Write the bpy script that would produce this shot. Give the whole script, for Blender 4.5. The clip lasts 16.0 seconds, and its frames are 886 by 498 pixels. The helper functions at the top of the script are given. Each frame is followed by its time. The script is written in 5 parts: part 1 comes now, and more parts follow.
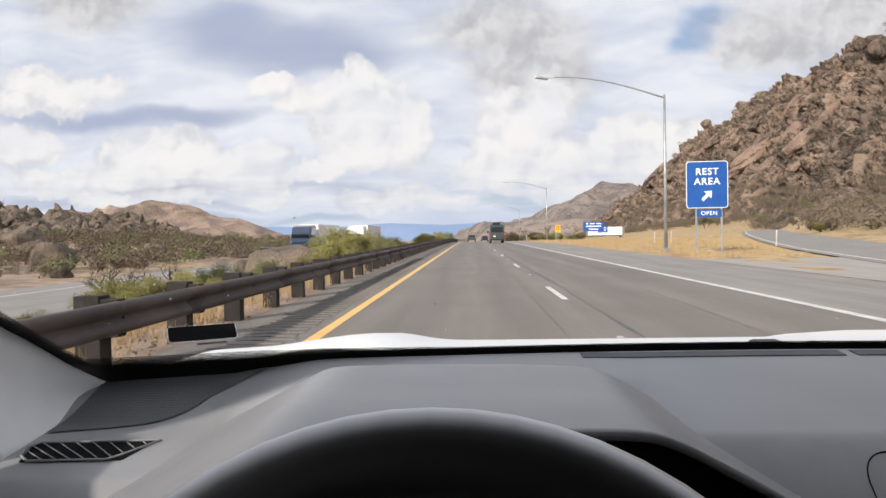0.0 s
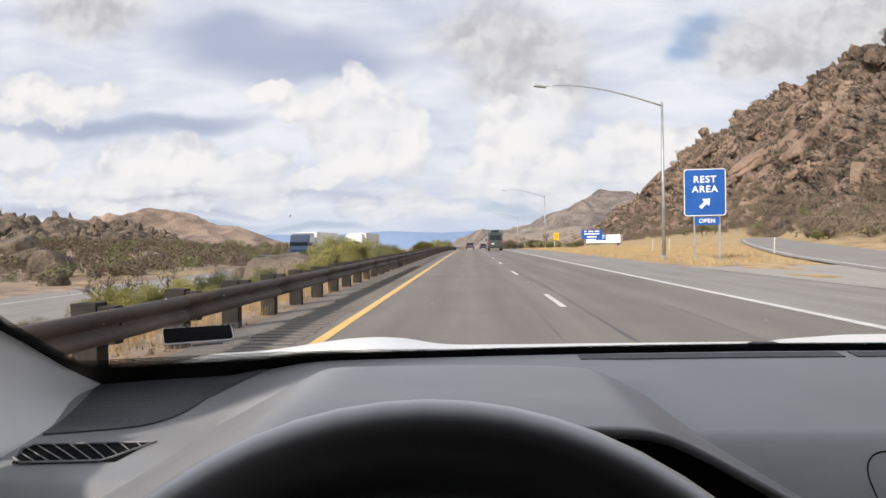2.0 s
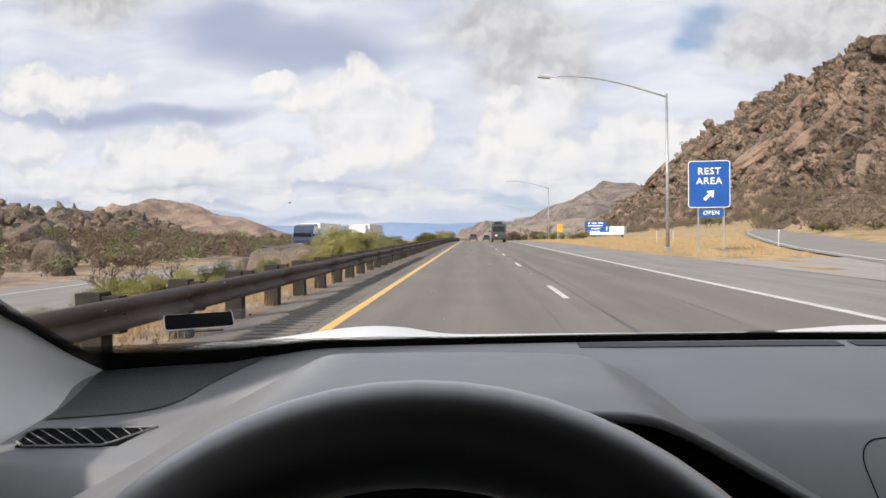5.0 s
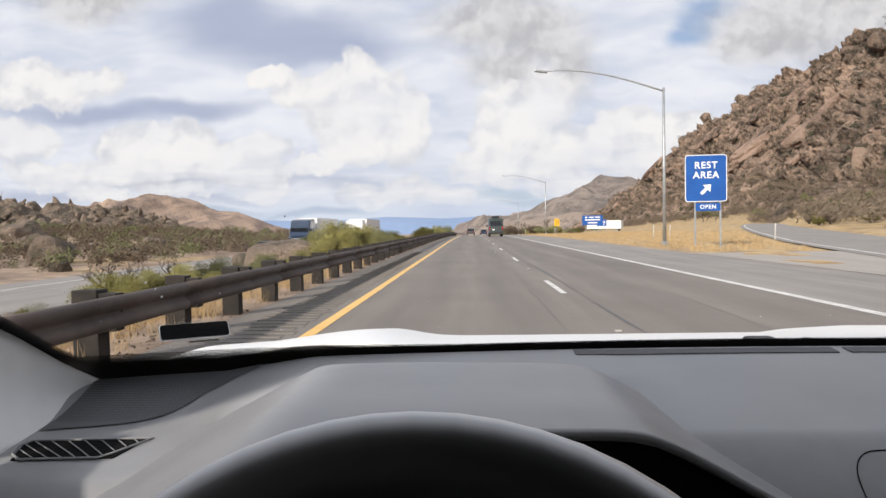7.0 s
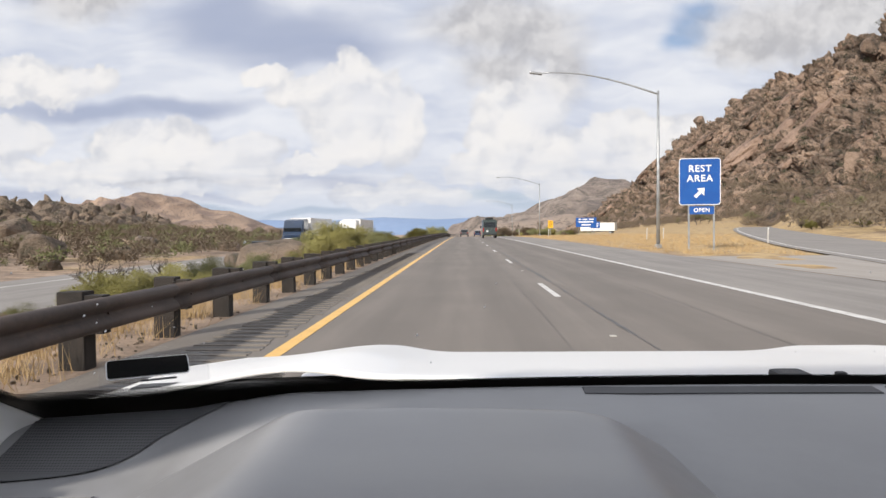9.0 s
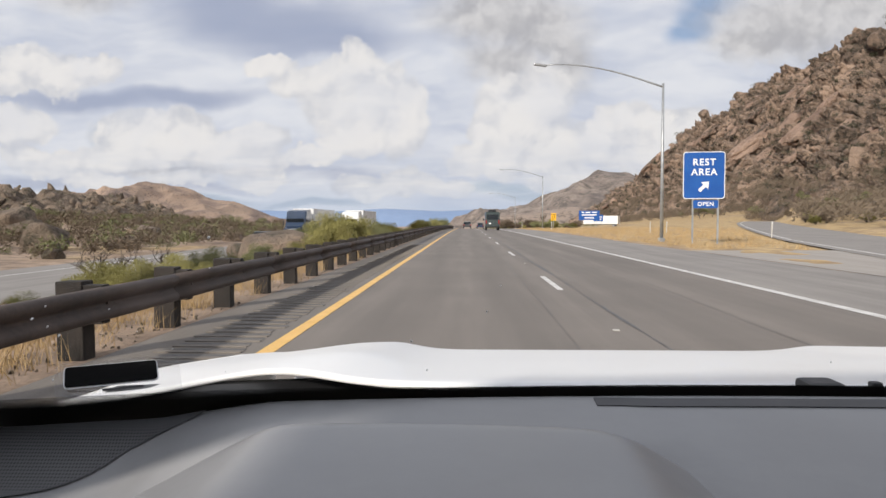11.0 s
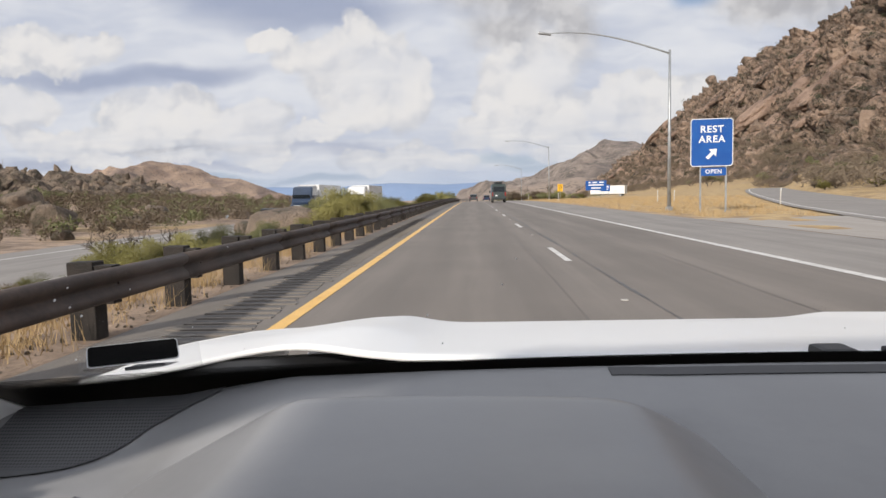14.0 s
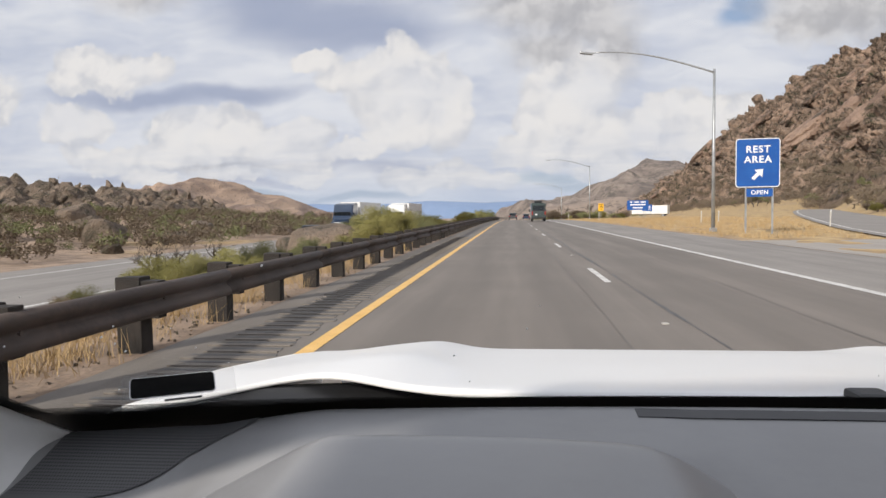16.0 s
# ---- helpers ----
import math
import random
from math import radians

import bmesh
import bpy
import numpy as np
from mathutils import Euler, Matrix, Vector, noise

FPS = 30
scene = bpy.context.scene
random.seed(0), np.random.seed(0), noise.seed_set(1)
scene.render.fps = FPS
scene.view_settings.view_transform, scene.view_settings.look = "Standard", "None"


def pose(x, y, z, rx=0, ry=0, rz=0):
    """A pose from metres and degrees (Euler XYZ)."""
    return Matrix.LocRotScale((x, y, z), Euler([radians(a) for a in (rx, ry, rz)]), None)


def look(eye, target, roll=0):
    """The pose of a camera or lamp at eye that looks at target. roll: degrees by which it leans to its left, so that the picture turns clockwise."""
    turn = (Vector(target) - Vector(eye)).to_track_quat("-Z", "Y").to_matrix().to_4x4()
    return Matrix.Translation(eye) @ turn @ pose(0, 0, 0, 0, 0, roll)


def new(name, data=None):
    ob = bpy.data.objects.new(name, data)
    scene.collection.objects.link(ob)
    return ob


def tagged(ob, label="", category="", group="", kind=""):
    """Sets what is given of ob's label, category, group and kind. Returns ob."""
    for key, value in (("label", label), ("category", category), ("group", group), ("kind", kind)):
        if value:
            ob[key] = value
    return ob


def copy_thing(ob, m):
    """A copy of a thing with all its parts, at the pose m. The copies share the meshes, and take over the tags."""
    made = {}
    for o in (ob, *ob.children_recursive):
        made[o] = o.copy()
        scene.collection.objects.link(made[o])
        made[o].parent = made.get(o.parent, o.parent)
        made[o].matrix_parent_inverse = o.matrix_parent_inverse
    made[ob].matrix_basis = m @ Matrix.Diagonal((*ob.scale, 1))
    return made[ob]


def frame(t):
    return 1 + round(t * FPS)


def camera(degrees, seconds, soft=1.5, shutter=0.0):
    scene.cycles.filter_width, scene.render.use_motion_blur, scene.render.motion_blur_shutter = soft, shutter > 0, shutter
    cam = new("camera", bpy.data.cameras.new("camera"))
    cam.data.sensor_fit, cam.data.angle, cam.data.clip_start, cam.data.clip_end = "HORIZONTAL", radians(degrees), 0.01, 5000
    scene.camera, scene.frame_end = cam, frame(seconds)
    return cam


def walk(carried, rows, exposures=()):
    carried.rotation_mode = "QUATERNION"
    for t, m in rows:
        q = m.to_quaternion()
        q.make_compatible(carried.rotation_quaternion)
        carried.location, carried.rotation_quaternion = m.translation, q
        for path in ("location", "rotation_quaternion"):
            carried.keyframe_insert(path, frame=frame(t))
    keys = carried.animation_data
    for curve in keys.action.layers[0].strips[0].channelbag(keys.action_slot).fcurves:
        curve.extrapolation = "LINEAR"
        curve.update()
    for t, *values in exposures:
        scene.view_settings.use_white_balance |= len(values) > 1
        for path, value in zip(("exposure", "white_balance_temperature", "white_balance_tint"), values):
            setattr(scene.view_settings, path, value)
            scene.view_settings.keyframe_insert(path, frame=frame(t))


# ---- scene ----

# camera: held inside the car, first low behind the wheel, then raised over it
PATH = [
    (0.0, pose(0.003, -0.000, 1.253, 88.77, 1.00, 2.40)),
    (0.5, pose(-0.002, 0.001, 1.248, 88.97, 1.00, 2.31)),
    (1.0, pose(-0.003, 0.003, 1.247, 89.08, 1.00, 2.16)),
    (1.5, pose(0.004, 0.002, 1.248, 89.24, 1.00, 2.16)),
    (2.0, pose(0.004, 0.003, 1.245, 89.43, 1.00, 2.26)),
    (2.5, pose(0.001, -0.004, 1.247, 89.49, 1.00, 2.40)),
    (3.0, pose(0.011, -0.001, 1.249, 89.44, 1.00, 2.45)),
    (3.5, pose(0.007, -0.001, 1.245, 89.35, 1.00, 2.45)),
    (4.0, pose(0.010, 0.004, 1.240, 89.07, 0.95, 2.45)),
    (4.5, pose(0.003, 0.003, 1.237, 88.79, 0.90, 2.55)),
    (5.0, pose(0.008, 0.001, 1.241, 88.70, 0.85, 2.55)),
    (7.5, pose(0.010, 0.003, 1.258, 88.18, 1.00, 2.26)),
    (8.0, pose(-0.018, 0.022, 1.236, 88.22, 0.85, 2.16)),
    (8.5, pose(0.006, 0.063, 1.277, 88.30, 0.70, 1.87)),
    (11.0, pose(0.009, 0.169, 1.280, 87.60, 0.10, 2.02)),
    (11.5, pose(0.012, 0.170, 1.285, 87.07, 0.22, 2.30)),
    (12.0, pose(-0.005, 0.170, 1.274, 86.45, 0.35, 2.59)),
    (12.5, pose(-0.013, 0.164, 1.280, 85.92, 0.57, 2.83)),
    (13.0, pose(-0.004, 0.168, 1.286, 85.64, 0.80, 2.83)),
    (13.5, pose(0.006, 0.171, 1.284, 85.36, 1.10, 2.68)),
    (14.0, pose(0.003, 0.166, 1.281, 85.34, 1.30, 2.54)),
    (14.5, pose(0.017, 0.166, 1.281, 85.55, 1.30, 2.40)),
    (15.0, pose(0.028, 0.168, 1.284, 85.85, 1.10, 2.45)),
    (15.5, pose(0.004, 0.149, 1.300, 86.32, 0.95, 3.98)),
    (16.0, pose(0.014, 0.153, 1.303, 86.93, 0.75, 5.89)),
]
cam = camera(66.7, 16.0)
walk(cam, PATH, [(0.0, 0.10, 6620, 10.5), (8.5, 0.08, 6620, 10.5), (11.0, -0.10, 6620, 10.5), (16.0, -0.12, 6620, 10.5)])

# ---- world and sun ----
SUN_EL, SUN_AZ = 24.5, 212.0          # degrees; azimuth clockwise from straight ahead
sun_dir = Vector((math.sin(radians(SUN_AZ)) * math.cos(radians(SUN_EL)),
                  math.cos(radians(SUN_AZ)) * math.cos(radians(SUN_EL)), math.sin(radians(SUN_EL))))
sun = new("sun", bpy.data.lights.new("sun", "SUN"))
sun.data.energy, sun.data.angle, sun.data.color = 4.7, radians(2.5), (1.0, 0.94, 0.86)
sun.matrix_world = look(sun_dir * 50, (0, 0, 0))


class Nodes:
    """Short hand for building a node tree."""

    def __init__(self, tree):
        self.tree = tree
        tree.nodes.clear()

    def add(self, kind):
        return self.tree.nodes.new(kind)

    def put(self, socket, value):
        if isinstance(value, bpy.types.NodeSocket):
            self.tree.links.new(value, socket)
        elif value is not None:
            socket.default_value = value

    def math(self, op, a, b=None, c=None, clamp=False):
        n = self.add("ShaderNodeMath")
        n.operation, n.use_clamp = op, clamp
        for s, v in zip(n.inputs, (a, b, c)):
            self.put(s, v)
        return n.outputs[0]

    def vec(self, op, a, b=None, scale=None):
        n = self.add("ShaderNodeVectorMath")
        n.operation = op
        self.put(n.inputs[0], a)
        if b is not None:
            self.put(n.inputs[1], b)
        if scale is not None:
            self.put(n.inputs["Scale"], scale)
        return n.outputs["Value"] if op in ("LENGTH", "DOT_PRODUCT") else n.outputs["Vector"]

    def ramp(self, v, lo, hi, a=0.0, b=1.0):
        n = self.add("ShaderNodeMapRange")
        n.interpolation_type = "SMOOTHSTEP"
        for s, x in zip(n.inputs, (v, lo, hi, a, b)):
            self.put(s, x)
        return n.outputs[0]

    def mix(self, f, a, b, blend="MIX"):
        n = self.add("ShaderNodeMix")
        n.data_type, n.blend_type = "RGBA", blend
        self.put(n.inputs[0], f)
        self.put(n.inputs[6], a if isinstance(a, bpy.types.NodeSocket) else (*a, 1))
        self.put(n.inputs[7], b if isinstance(b, bpy.types.NodeSocket) else (*b, 1))
        return n.outputs[2]

    def noise(self, vector, scale, detail=4.0, rough=0.55, colour=False):
        n = self.add("ShaderNodeTexNoise")
        self.put(n.inputs["Vector"], vector)
        n.inputs["Scale"].default_value, n.inputs["Detail"].default_value = scale, detail
        n.inputs["Roughness"].default_value = rough
        return n.outputs["Color"] if colour else n.outputs[0]


# broken cumulus under thin high cloud: centre (across, up) and half sizes, as tangents from straight ahead
BANK = [(-0.668, 0.240, 0.050, 0.029), (-0.619, 0.222, 0.059, 0.034), (-0.558, 0.234, 0.042, 0.025), (-0.690, 0.207, 0.042, 0.021), (-0.677, 0.148, 0.059, 0.029), (-0.699, 0.127, 0.042, 0.021),
        (-0.497, 0.132, 0.076, 0.035), (-0.427, 0.135, 0.059, 0.038), (-0.367, 0.117, 0.059, 0.027), (-0.306, 0.123, 0.038, 0.022), (-0.505, 0.099, 0.084, 0.022), (-0.349, 0.092, 0.092, 0.018),
        (-0.610, 0.088, 0.076, 0.022), (-0.663, 0.097, 0.042, 0.018), (-0.868, 0.185, 0.101, 0.059)]
LOW = [(-0.315, 0.066, 0.050, 0.017), (-0.229, 0.098, 0.042, 0.015), (-0.427, 0.064, 0.059, 0.013), (-0.153, 0.051, 0.046, 0.022), (-0.102, 0.058, 0.059, 0.018), (-0.034, 0.049, 0.042, 0.015),
       (-0.558, 0.062, 0.050, 0.012), (0.149, 0.058, 0.067, 0.017), (-0.681, 0.037, 0.050, 0.012)]
TOWER = [(-0.161, 0.244, 0.032, 0.029), (-0.187, 0.215, 0.042, 0.030), (-0.127, 0.214, 0.038, 0.034), (-0.289, 0.234, 0.042, 0.020), (-0.229, 0.203, 0.059, 0.030), (-0.161, 0.164, 0.080, 0.046),
         (-0.093, 0.138, 0.038, 0.050), (-0.161, 0.118, 0.059, 0.021), (-0.093, 0.180, 0.034, 0.034)]
COLUMN = [(0.062, 0.177, 0.046, 0.042), (0.108, 0.189, 0.050, 0.046), (0.083, 0.139, 0.067, 0.042), (0.058, 0.093, 0.050, 0.030), (0.128, 0.100, 0.059, 0.034), (0.033, 0.127, 0.034, 0.034),
          (-0.001, 0.086, 0.034, 0.021), (0.232, 0.145, 0.050, 0.030), (0.281, 0.131, 0.050, 0.029), (0.191, 0.112, 0.059, 0.034), (0.256, 0.098, 0.076, 0.029), (0.330, 0.143, 0.034, 0.025),
          (0.484, 0.111, 0.118, 0.050), (0.724, 0.199, 0.134, 0.067)]
GREY = [(0.041, 0.303, 0.092, 0.050), (0.108, 0.286, 0.067, 0.050), (0.149, 0.243, 0.034, 0.050), (0.058, 0.236, 0.059, 0.034), (0.468, 0.287, 0.118, 0.046), (0.565, 0.302, 0.084, 0.050),
        (0.412, 0.255, 0.059, 0.025), (-0.567, 0.360, 0.092, 0.038), (-0.453, 0.079, 0.118, 0.010)]
SHADE = [(-0.263, 0.292, 0.126, 0.038), (-0.349, 0.310, 0.092, 0.038), (-0.195, 0.270, 0.092, 0.021), (-0.567, 0.184, 0.126, 0.013), (-0.427, 0.186, 0.101, 0.012),
         (-0.178, 0.072, 0.050, 0.010), (-0.646, 0.059, 0.059, 0.008), (-0.298, 0.081, 0.076, 0.006), (-0.427, 0.050, 0.101, 0.007)]
BLUE = [(0.334, 0.281, 0.025, 0.022), (0.318, 0.265, 0.025, 0.013), (0.351, 0.311, 0.029, 0.017), (-0.545, 0.131, 0.018, 0.015), (0.049, 0.051, 0.042, 0.008), (0.091, 0.038, 0.042, 0.006),
        (-0.453, 0.033, 0.118, 0.006), (-0.229, 0.027, 0.067, 0.005)]
world = bpy.data.worlds.new("sky")
scene.world = world
world.use_nodes = True
W = Nodes(world.node_tree)
axis = W.add("ShaderNodeSeparateXYZ")
W.put(axis.inputs[0], W.add("ShaderNodeTexCoord").outputs["Generated"])
ahead = W.math("MAXIMUM", W.math("ABSOLUTE", axis.outputs[1]), 0.12)
across, up = W.math("DIVIDE", axis.outputs[0], ahead), W.math("DIVIDE", axis.outputs[2], ahead)
plane = W.add("ShaderNodeCombineXYZ")
W.put(plane.inputs[0], across), W.put(plane.inputs[1], up)
spot = plane.outputs[0]


def stir(scale, detail, rough, reach):
    return W.vec("SCALE", W.vec("SUBTRACT", W.noise(spot, scale, detail, rough, True), (.5, .5, .5)), scale=reach)


broad = W.vec("ADD", spot, stir(9.0, 3, 0.5, 0.050))
warped = W.vec("ADD", broad, stir(38.0, 7, 0.64, 0.034))


def cover(blobs, where):
    top = None
    for u, v, a, b in blobs:
        d = W.vec("MULTIPLY", W.vec("SUBTRACT", where, (u, v, 0)), (1 / a, 1 / b, 0))
        inside = W.math("SUBTRACT", 1.0, W.vec("LENGTH", d))
        top = inside if top is None else W.math("SMOOTH_MAX", top, inside, 0.30)
    return top


white, grey, dim, gap = cover(BANK + LOW + TOWER + COLUMN, warped), cover(GREY, warped), cover(SHADE, broad), cover(BLUE, broad)
nishita = W.add("ShaderNodeTexSky")
nishita.sky_type, nishita.sun_disc = "NISHITA", False
nishita.sun_elevation, nishita.sun_rotation = radians(SUN_EL), radians(SUN_AZ)
blue = W.vec("SCALE", nishita.outputs[0], scale=0.09)
stretched = W.vec("MULTIPLY", broad, (1.0, 3.6, 1.0))
veil = W.ramp(W.noise(stretched, 4.5, 6, 0.56), 0.30, 0.68)
sky = W.mix(veil, (.585, .635, .770), (.830, .850, .915))
sky = W.mix(W.math("MULTIPLY", W.ramp(gap, -0.9, 0.5), 0.85), sky, W.mix(0.55, blue, (.30, .46, .78)))
sky = W.mix(W.math("MULTIPLY", W.ramp(dim, -0.75, 0.6), 0.80), sky, (.370, .425, .590))
# relief of the billows: the side towards the sun is the brighter
puff = W.noise(warped, 13.0, 5, 0.52)
lee = W.noise(W.vec("ADD", warped, (0.009, -0.014, 0)), 13.0, 5, 0.52)
relief = W.math("SUBTRACT", lee, puff)
tone = W.math("MULTIPLY_ADD", relief, -2.8, 0.5)
sky = W.mix(W.math("MULTIPLY", W.ramp(grey, -0.55, 0.55), 0.85), sky, W.mix(W.ramp(tone, 0.1, 0.9), (.480, .475, .500), (.735, .720, .730)))
heap = W.mix(W.ramp(W.math("MULTIPLY_ADD", white, 0.45, tone), 0.10, 0.90), (.650, .665, .725), (.910, .890, .890))
sky = W.mix(W.math("MULTIPLY", W.ramp(white, -0.12, 0.15), W.ramp(W.noise(broad, 8.0, 4, 0.5), .36, .58, 0.62, 0.95)), sky, heap)
# flat bands of cloud one behind the other, low over the plain
bands = W.ramp(W.noise(W.vec("MULTIPLY", spot, (1.0, 7.0, 1.0)), 5.0, 7, 0.62), 0.38, 0.64)
reach = W.math("MULTIPLY", W.ramp(up, 0.0, 0.05, 0.0, 0.36), W.ramp(up, 0.13, 0.07))
sky = W.mix(reach, sky, W.mix(bands, (.500, .565, .710), (.880, .870, .885)))
low = W.ramp(up, 0.0, 0.06, 0.62, 0.0)
sky = W.mix(low, sky, (0.52, 0.62, 0.80))
sky = W.mix(W.ramp(axis.outputs[2], -0.03, 0.0), (0.30, 0.27, 0.24), sky)
back = W.add("ShaderNodeBackground")
W.put(back.inputs[0], sky)
back.inputs[1].default_value = 1.0
W.put(W.add("ShaderNodeOutputWorld").inputs[0], back.outputs[0])


# ---- materials ----
def material(name):
    m = bpy.data.materials.new(name)
    m.use_nodes = True
    return m, Nodes(m.node_tree)


def finish(N, colour, rough, metal=0.0, bump=None, strength=0.3, distance=0.01, coat=0.0, spec=0.5):
    p = N.add("ShaderNodeBsdfPrincipled")
    N.put(p.inputs["Base Color"], colour if isinstance(colour, bpy.types.NodeSocket) else (*colour, 1))
    N.put(p.inputs["Roughness"], rough)
    N.put(p.inputs["Metallic"], metal)
    p.inputs["Coat Weight"].default_value = coat
    p.inputs["Coat Roughness"].default_value = 0.05
    p.inputs["Specular IOR Level"].default_value = spec
    if bump is not None:
        b = N.add("ShaderNodeBump")
        b.inputs["Strength"].default_value, b.inputs["Distance"].default_value = strength, distance
        N.put(b.inputs["Height"], bump)
        N.put(p.inputs["Normal"], b.outputs[0])
    N.put(N.add("ShaderNodeOutputMaterial").inputs[0], p.outputs[0])
    return p


def place(N):
    return N.add("ShaderNodeNewGeometry").outputs["Position"]


def plain(name, a, b, scale, rough=0.6, metal=0.0, strength=0.2, distance=0.005, detail=5, coat=0.0, spec=0.5, own=False):
    """Two tones mottled at two scales, with fine relief."""
    m, N = material(name)
    p = N.add("ShaderNodeTexCoord").outputs["Object"] if own else place(N)
    big, small = N.noise(p, scale, detail), N.noise(p, scale * 9, 4)
    tone = N.math("MULTIPLY_ADD", small, 0.45, N.math("MULTIPLY", big, 0.75))
    finish(N, N.mix(N.ramp(tone, 0.38, 0.80), a, b), N.math("MULTIPLY_ADD", small, 0.15, rough - 0.07), metal,
           N.noise(p, scale * 25, 3), strength, distance, coat, spec)
    return m


def asphalt(name, a, b, tracks):
    m, N = material(name)
    p = place(N)
    xs = N.add("ShaderNodeSeparateXYZ")
    N.put(xs.inputs[0], p)
    long = N.vec("MULTIPLY", p, (1.0, 0.05, 1.0))
    blotch, streak, grain = N.noise(p, 0.35, 4), N.noise(long, 2.2, 5), N.noise(p, 60, 3)
    tone = N.math("ADD", N.math("MULTIPLY", blotch, 0.3), N.math("ADD", N.math("MULTIPLY", streak, 0.5), N.math("MULTIPLY", grain, 0.35)))
    c = N.mix(N.ramp(tone, 0.38, 0.78), a, b)
    for centre in tracks:
        near = N.ramp(N.math("ABSOLUTE", N.math("SUBTRACT", xs.outputs[0], centre)), 0.15, 0.75, 0.35, 0.0)
        c = N.mix(near, c, tuple(v * 0.78 for v in a))
    finish(N, c, 0.78, 0, grain, 0.5, 0.004)
    return m


M = {}
M["asphalt"] = asphalt("worn_asphalt", (.158, .137, .119), (.236, .204, .177), (-0.9, 0.75, 2.9, 4.5))
M["shoulder"] = asphalt("shoulder_asphalt", (.20, .182, .166), (.31, .283, .258), ())
M["stained"] = asphalt("stained_shoulder_asphalt", (.135, .117, .101), (.235, .206, .178), ())
M["yellow"] = plain("yellow_paint", (.72, .42, .11), (.86, .54, .18), 3.0, 0.6)
M["white_paint"] = plain("white_road_paint", (.50, .48, .45), (.74, .72, .69), 3.0, 0.6)
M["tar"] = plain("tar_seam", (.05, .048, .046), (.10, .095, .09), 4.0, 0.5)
M["rail"] = plain("rusted_steel", (.036, .026, .022), (.085, .060, .049), 2.0, 0.72, 0.0)
M["post"] = plain("creosoted_timber", (.010, .0078, .0062), (.030, .0225, .018), 5.0, 0.85)
M["galv"] = plain("galvanised_steel", (.30, .31, .32), (.45, .46, .47), 3.0, 0.45, 0.6)
M["blue"] = plain("blue_sign_sheeting", (.006, .070, .30), (.010, .095, .36), 1.5, 0.4)
M["worn_white"] = plain("worn_white_plastic", (.38, .36, .33), (.56, .53, .49), 3.0, 0.6)
M["sign_white"] = plain("white_sign_sheeting", (.72, .73, .74), (.82, .83, .84), 2.0, 0.4)
M["sign_yellow"] = plain("amber_sign_sheeting", (.80, .42, .015), (.90, .50, .03), 2.0, 0.4)
M["black_print"] = plain("black_print", (.010, .010, .011), (.022, .022, .024), 4.0, 0.45)


def rock(name, a, b, c, scale):
    """Granite: broad colour fields, stains running down, rough grain; c is the dark scrub that sits in the clefts."""
    m, N = material(name)
    p = place(N)
    tall = N.vec("MULTIPLY", p, (1.0, 1.0, 0.35))
    wide, stain, grain, fine = N.noise(p, scale * 0.18, 4), N.noise(tall, scale * 1.1, 6, 0.65), N.noise(p, scale * 4, 6, 0.7), N.noise(p, scale * 16, 4)
    tone = N.math("ADD", N.math("MULTIPLY", wide, 0.45), N.math("ADD", N.math("MULTIPLY", stain, 0.35), N.math("MULTIPLY", grain, 0.25)))
    col = N.mix(N.ramp(tone, .40, .64), a, b)
    patch = N.math("MULTIPLY", N.ramp(N.noise(p, scale * 0.9, 5, 0.6), .46, .57), N.ramp(grain, .40, .56))
    col = N.mix(N.math("MULTIPLY", patch, 0.85), col, c)
    high = N.math("ADD", N.math("MULTIPLY", grain, 0.8), N.math("ADD", N.math("MULTIPLY", fine, 0.3), stain))
    finish(N, col, 0.92, 0, high, 0.9, 0.5 / scale)
    return m


M["rock"] = rock("weathered_granite", (.155, .112, .084), (.50, .355, .262), (.030, .027, .018), 0.22)
M["rock_pink"] = rock("pink_granite", (.27, .178, .132), (.58, .40, .30), (.065, .054, .039), 0.10)
M["rock_near"] = rock("brown_granite", (.17, .13, .098), (.38, .285, .21), (.085, .075, .050), 0.5)


def scrub(name, earth, grass, bush, scale, dots):
    """Dry slope: bare earth and straw grass with dark scrub dots."""
    m, N = material(name)
    p = place(N)
    big, small = N.noise(p, scale, 5), N.noise(p, scale * 12, 5)
    col = N.mix(N.ramp(big, .38, .62), earth, grass)
    cell = N.add("ShaderNodeTexVoronoi")
    N.put(cell.inputs["Vector"], p)
    cell.inputs["Scale"].default_value = dots
    dark = N.math("MULTIPLY", N.ramp(cell.outputs["Distance"], 0.42, 0.22), N.ramp(small, .40, .58))
    finish(N, N.mix(dark, col, bush), 0.95, 0, N.math("ADD", small, dark), 0.7, 0.4 / dots)
    return m


M["hill"] = scrub("dry_scrub_slope", (.205, .146, .118), (.370, .262, .190), (.095, .076, .062), 0.010, 0.14)
# scrub slope again, with distance haze mixed into all three colours
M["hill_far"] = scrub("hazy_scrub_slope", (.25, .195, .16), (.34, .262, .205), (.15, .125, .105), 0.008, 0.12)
# the range's blue is distance haze put into the base colour
M["haze_hill"] = plain("haze_blue_range", (.19, .27, .42), (.235, .315, .47), 0.002, 0.95)


